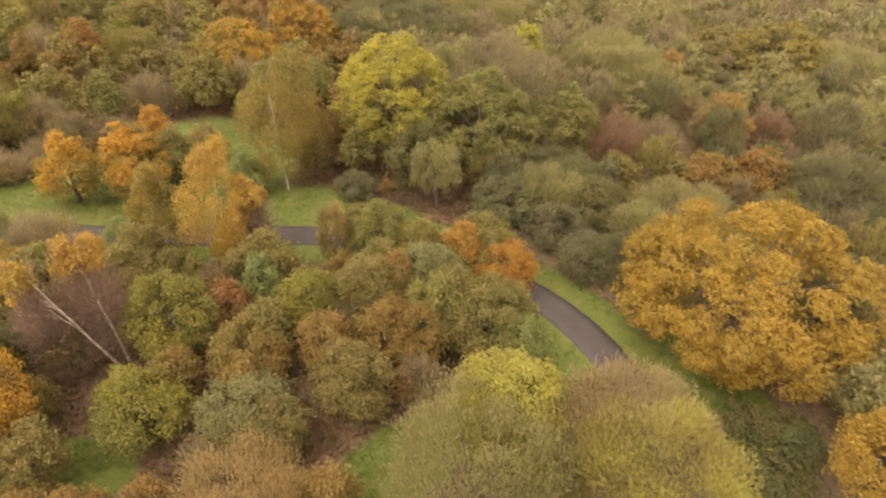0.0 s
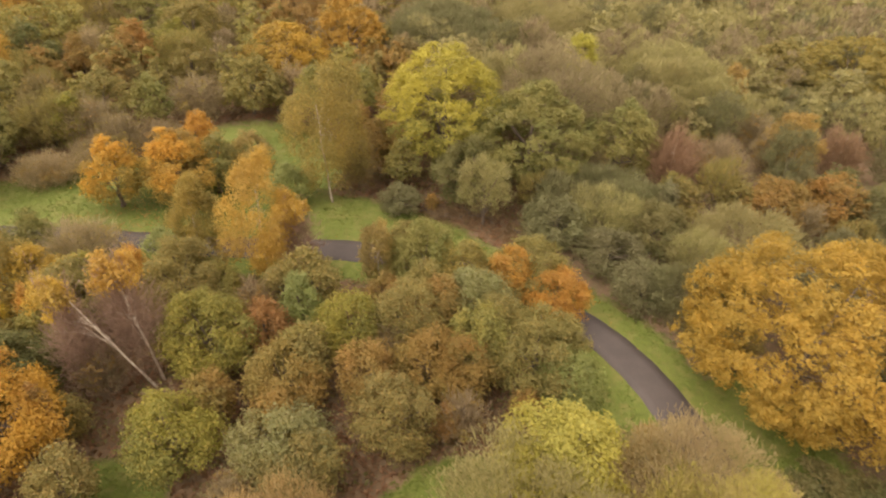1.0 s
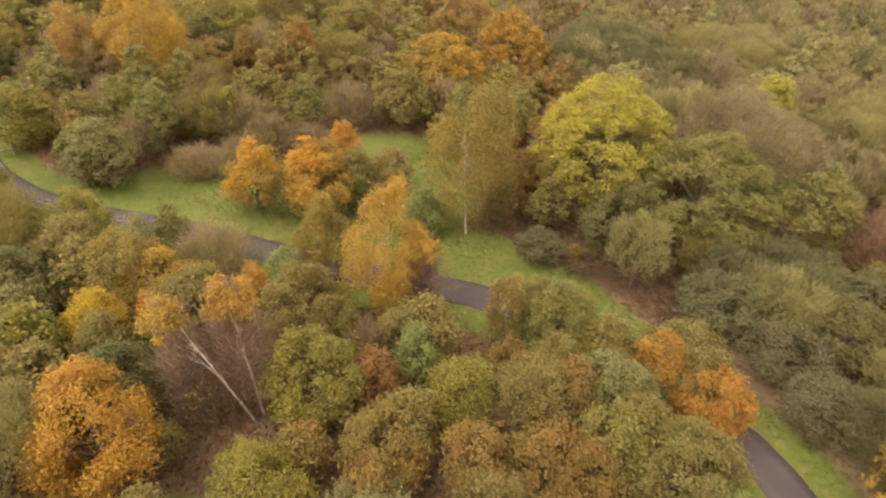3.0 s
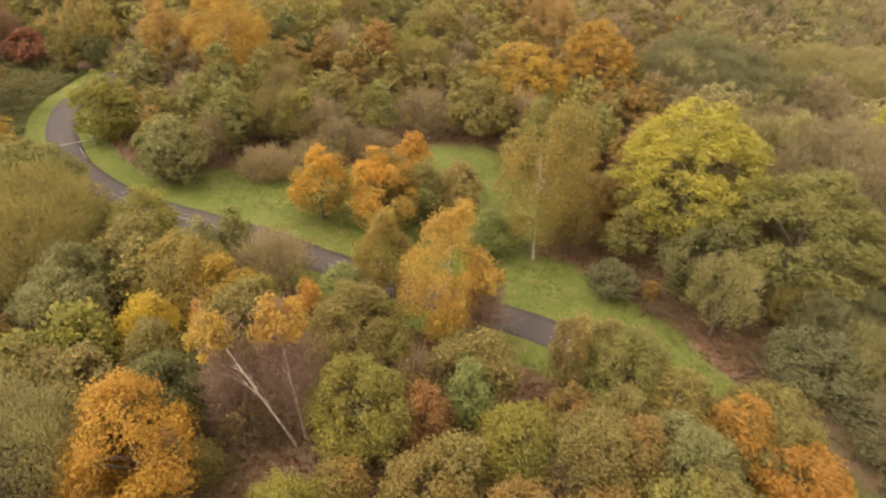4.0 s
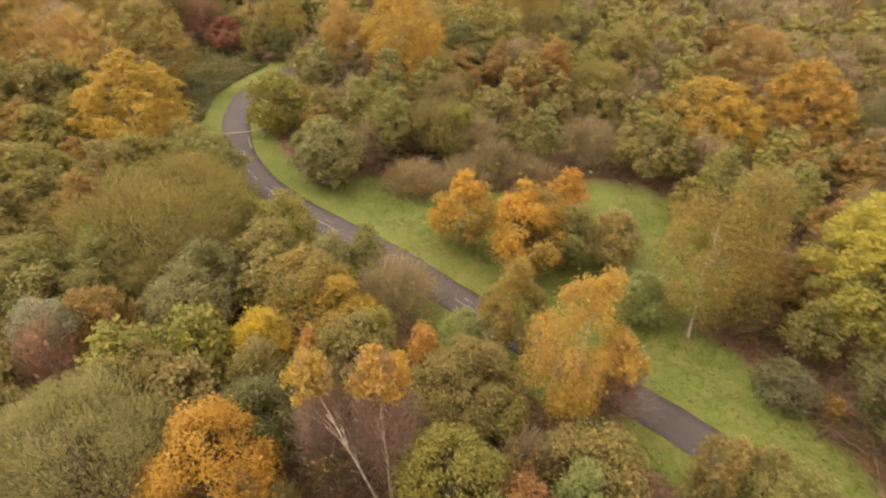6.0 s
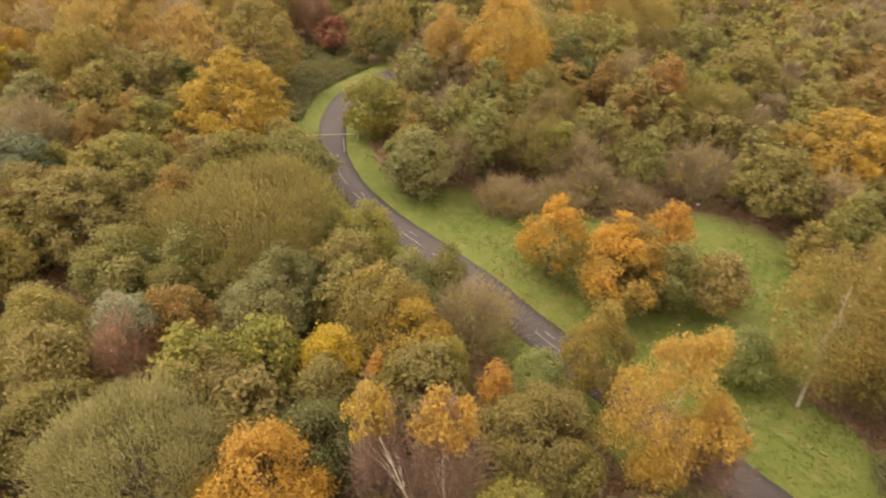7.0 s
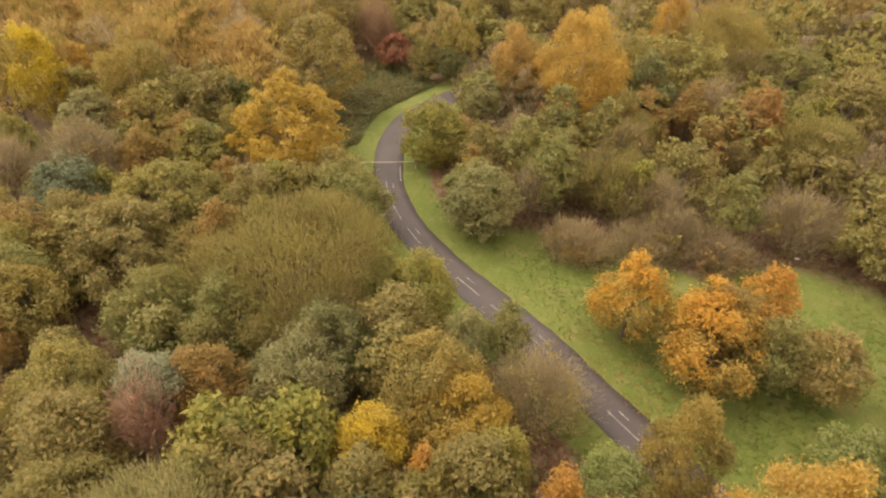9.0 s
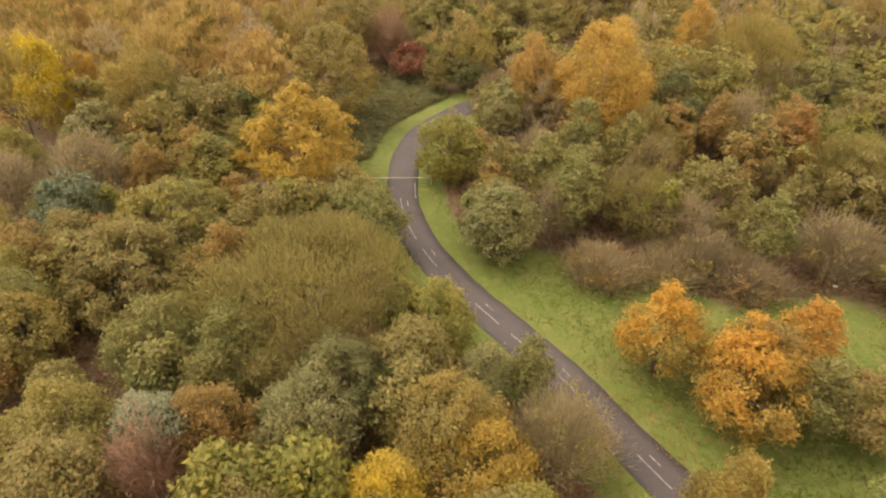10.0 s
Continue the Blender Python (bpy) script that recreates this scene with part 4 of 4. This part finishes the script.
cover("bracken", 130000, ((-70, 12), (14, 100)), lambda x, y, k: (grass_at(x, y) < 0.35 + 0.3 * k) & (path_distance(x, y) > 3.4), "bracken", "rust-brown dying bracken and leaf litter under trees", "bracken", 0.55, 0.20, 0.09, "flat")
cover("bramble", 110000, ((-105, 12), (60, 110)), lambda x, y, k: (grass_at(x, y) < 0.5) & (k > np.where(x > 12, 0.2, 0.55)) & (path_distance(x, y) > 3.6), "bramble", "low grey-green bramble patches", "bramble", 1.0, 0.17, 0.10, "flat")
cover("bramble", 30000, ((-97, 58), (-74, 80)), lambda x, y, k: (path_distance(x, y) > 4.2), "bramble", "grey-green bramble bank beyond the path bend", "bramble", 1.1, 0.2, 0.11, "flat")
cover("fallen_leaves", 5000, ((-70, 30), (30, 72)), lambda x, y, k: (k > 0.45) & (np.abs(path_distance(x, y) - 1.95) < 0.5), "fallen", "orange fallen leaves along the path edges", "leaves", 0.03, 0.10, 0.06, "flat")
cover("fallen_leaves", 900, ((-36, 56), (-24, 66)), lambda x, y, k: k > 0.2, "fallen", "orange fallen leaves under the maples", "leaves", 0.04, 0.10, 0.06, "flat")
cover("grass", 260000, ((-80, 18), (34, 88)), lambda x, y, k: (grass_at(x, y) > 0.35) & (path_distance(x, y) > 1.95) & (rng_low.uniform(0, 1, len(x)) < np.clip((path_distance(x, y) - 1.5) / 4, 0.25, 1)), "grass", "rough green grass with tussocks", "grass", 0.10, 0.15, 0.03, "flat")

# ---- small things by the path ----
def beam(name, parent, a, b, ra, rb, material, label="", sides=8):
    bm = bmesh.new()
    tube(bm, a, b, ra, rb, sides)
    bm.faces.new([v for v in reversed(bm.verts[:sides])])
    me = bpy.data.meshes.new(name)
    bm.to_mesh(me)
    bm.free()
    return part(name, me, material, parent, label)


gate = tagged(new("barrier"), "pale weathered pole barrier across the path", "barrier")
gate.location = (-66.9, 60.1, 0)
gate.rotation_euler = (0, 0, math.atan2(6.6, 4.1))
beam("pole", gate, (-3.9, 0, 0.92), (3.9, 0, 0.9), 0.07, 0.06, "weathered_wood")
for px in (-3.6, 3.55):
    beam("post", gate, (px, 0, -0.2), (px, 0, 1.15), 0.11, 0.10, "weathered_wood")
    beam("post_cap", gate, (px, 0, 1.15), (px, 0, 1.2), 0.13, 0.09, "weathered_wood")
beam("counterweight", gate, (3.7, 0, 0.9), (4.1, 0, 0.9), 0.17, 0.17, "rusty_steel", "rusty counterweight")

rng_pile = np.random.default_rng(21)
for px, py, span, n in ((6.0, 62.0, 4.0, 80), (12.0, 57.5, 3.2, 60), (2.5, 61.5, 2.0, 30)):
    pile = tagged(new("brush_pile"), "tangled heap of dead brown branches at the grass edge", "brush pile")
    pile.location = (px, py, 0)
    for k in range(14):
        a = rng_pile.uniform(0, 6.28)
        c = rng_pile.normal(0, span * 0.35, 2)
        le = rng_pile.uniform(1.0, 2.4)
        z = rng_pile.uniform(0.1, 0.8)
        beam("branch", pile, (c[0] - le * math.cos(a), c[1] - le * math.sin(a), max(0.05, z - 0.3)), (c[0] + le * math.cos(a), c[1] + le * math.sin(a), z + rng_pile.uniform(0, 0.5)), 0.07, 0.025, "bark", "", 5)
    n *= 30
    p = rng_pile.normal(0, 1, (n, 3)) * np.array([span * 0.55, span * 0.4, 0.4])
    p[:, 2] = np.abs(p[:, 2]) + 0.05
    al = rng_pile.normal(0, 1, (n, 3)) * np.array([1, 1, 0.5])
    nm = unit(np.cross(al, rng_pile.normal(0, 1, (n, 3))))
    part("dead_twig_mass", loose("dead_twig_mass", leaves_at(rng_pile, p, nm, al, 0.45, 0.022), rng_pile.uniform(0, 1, n)), "deadwood", pile)


def signboard(x, y, w, h, z, label):
    """A small pale board on a post."""
    ob = tagged(new("signboard"), label, "sign")
    ob.location = (x, y, 0)
    ob.rotation_euler = (0, 0, 0.5)
    beam("post", ob, (0, 0.03, -0.1), (0, 0.03, z), 0.04, 0.035, "weathered_wood")
    bm = bmesh.new()
    bmesh.ops.create_cube(bm, size=1, matrix=Matrix.Translation((0, 0, z)) @ Matrix.Diagonal((w, 0.03, h, 1)))
    bmesh.ops.bevel(bm, geom=bm.edges[:], offset=0.006, segments=1, affect="EDGES")
    me = bpy.data.meshes.new("board")
    bm.to_mesh(me)
    bm.free()
    part("board", me, "board_white", ob, "blank pale board")


signboard(-29.2, 83.4, 0.4, 0.2, 0.5, "small pale signboard at the clearing edge")
# stand-in for a far white spot of unknown nature
signboard(-88.6, 156.6, 0.7, 0.6, 1.1, "small white board standing for an unidentified white spot far off")
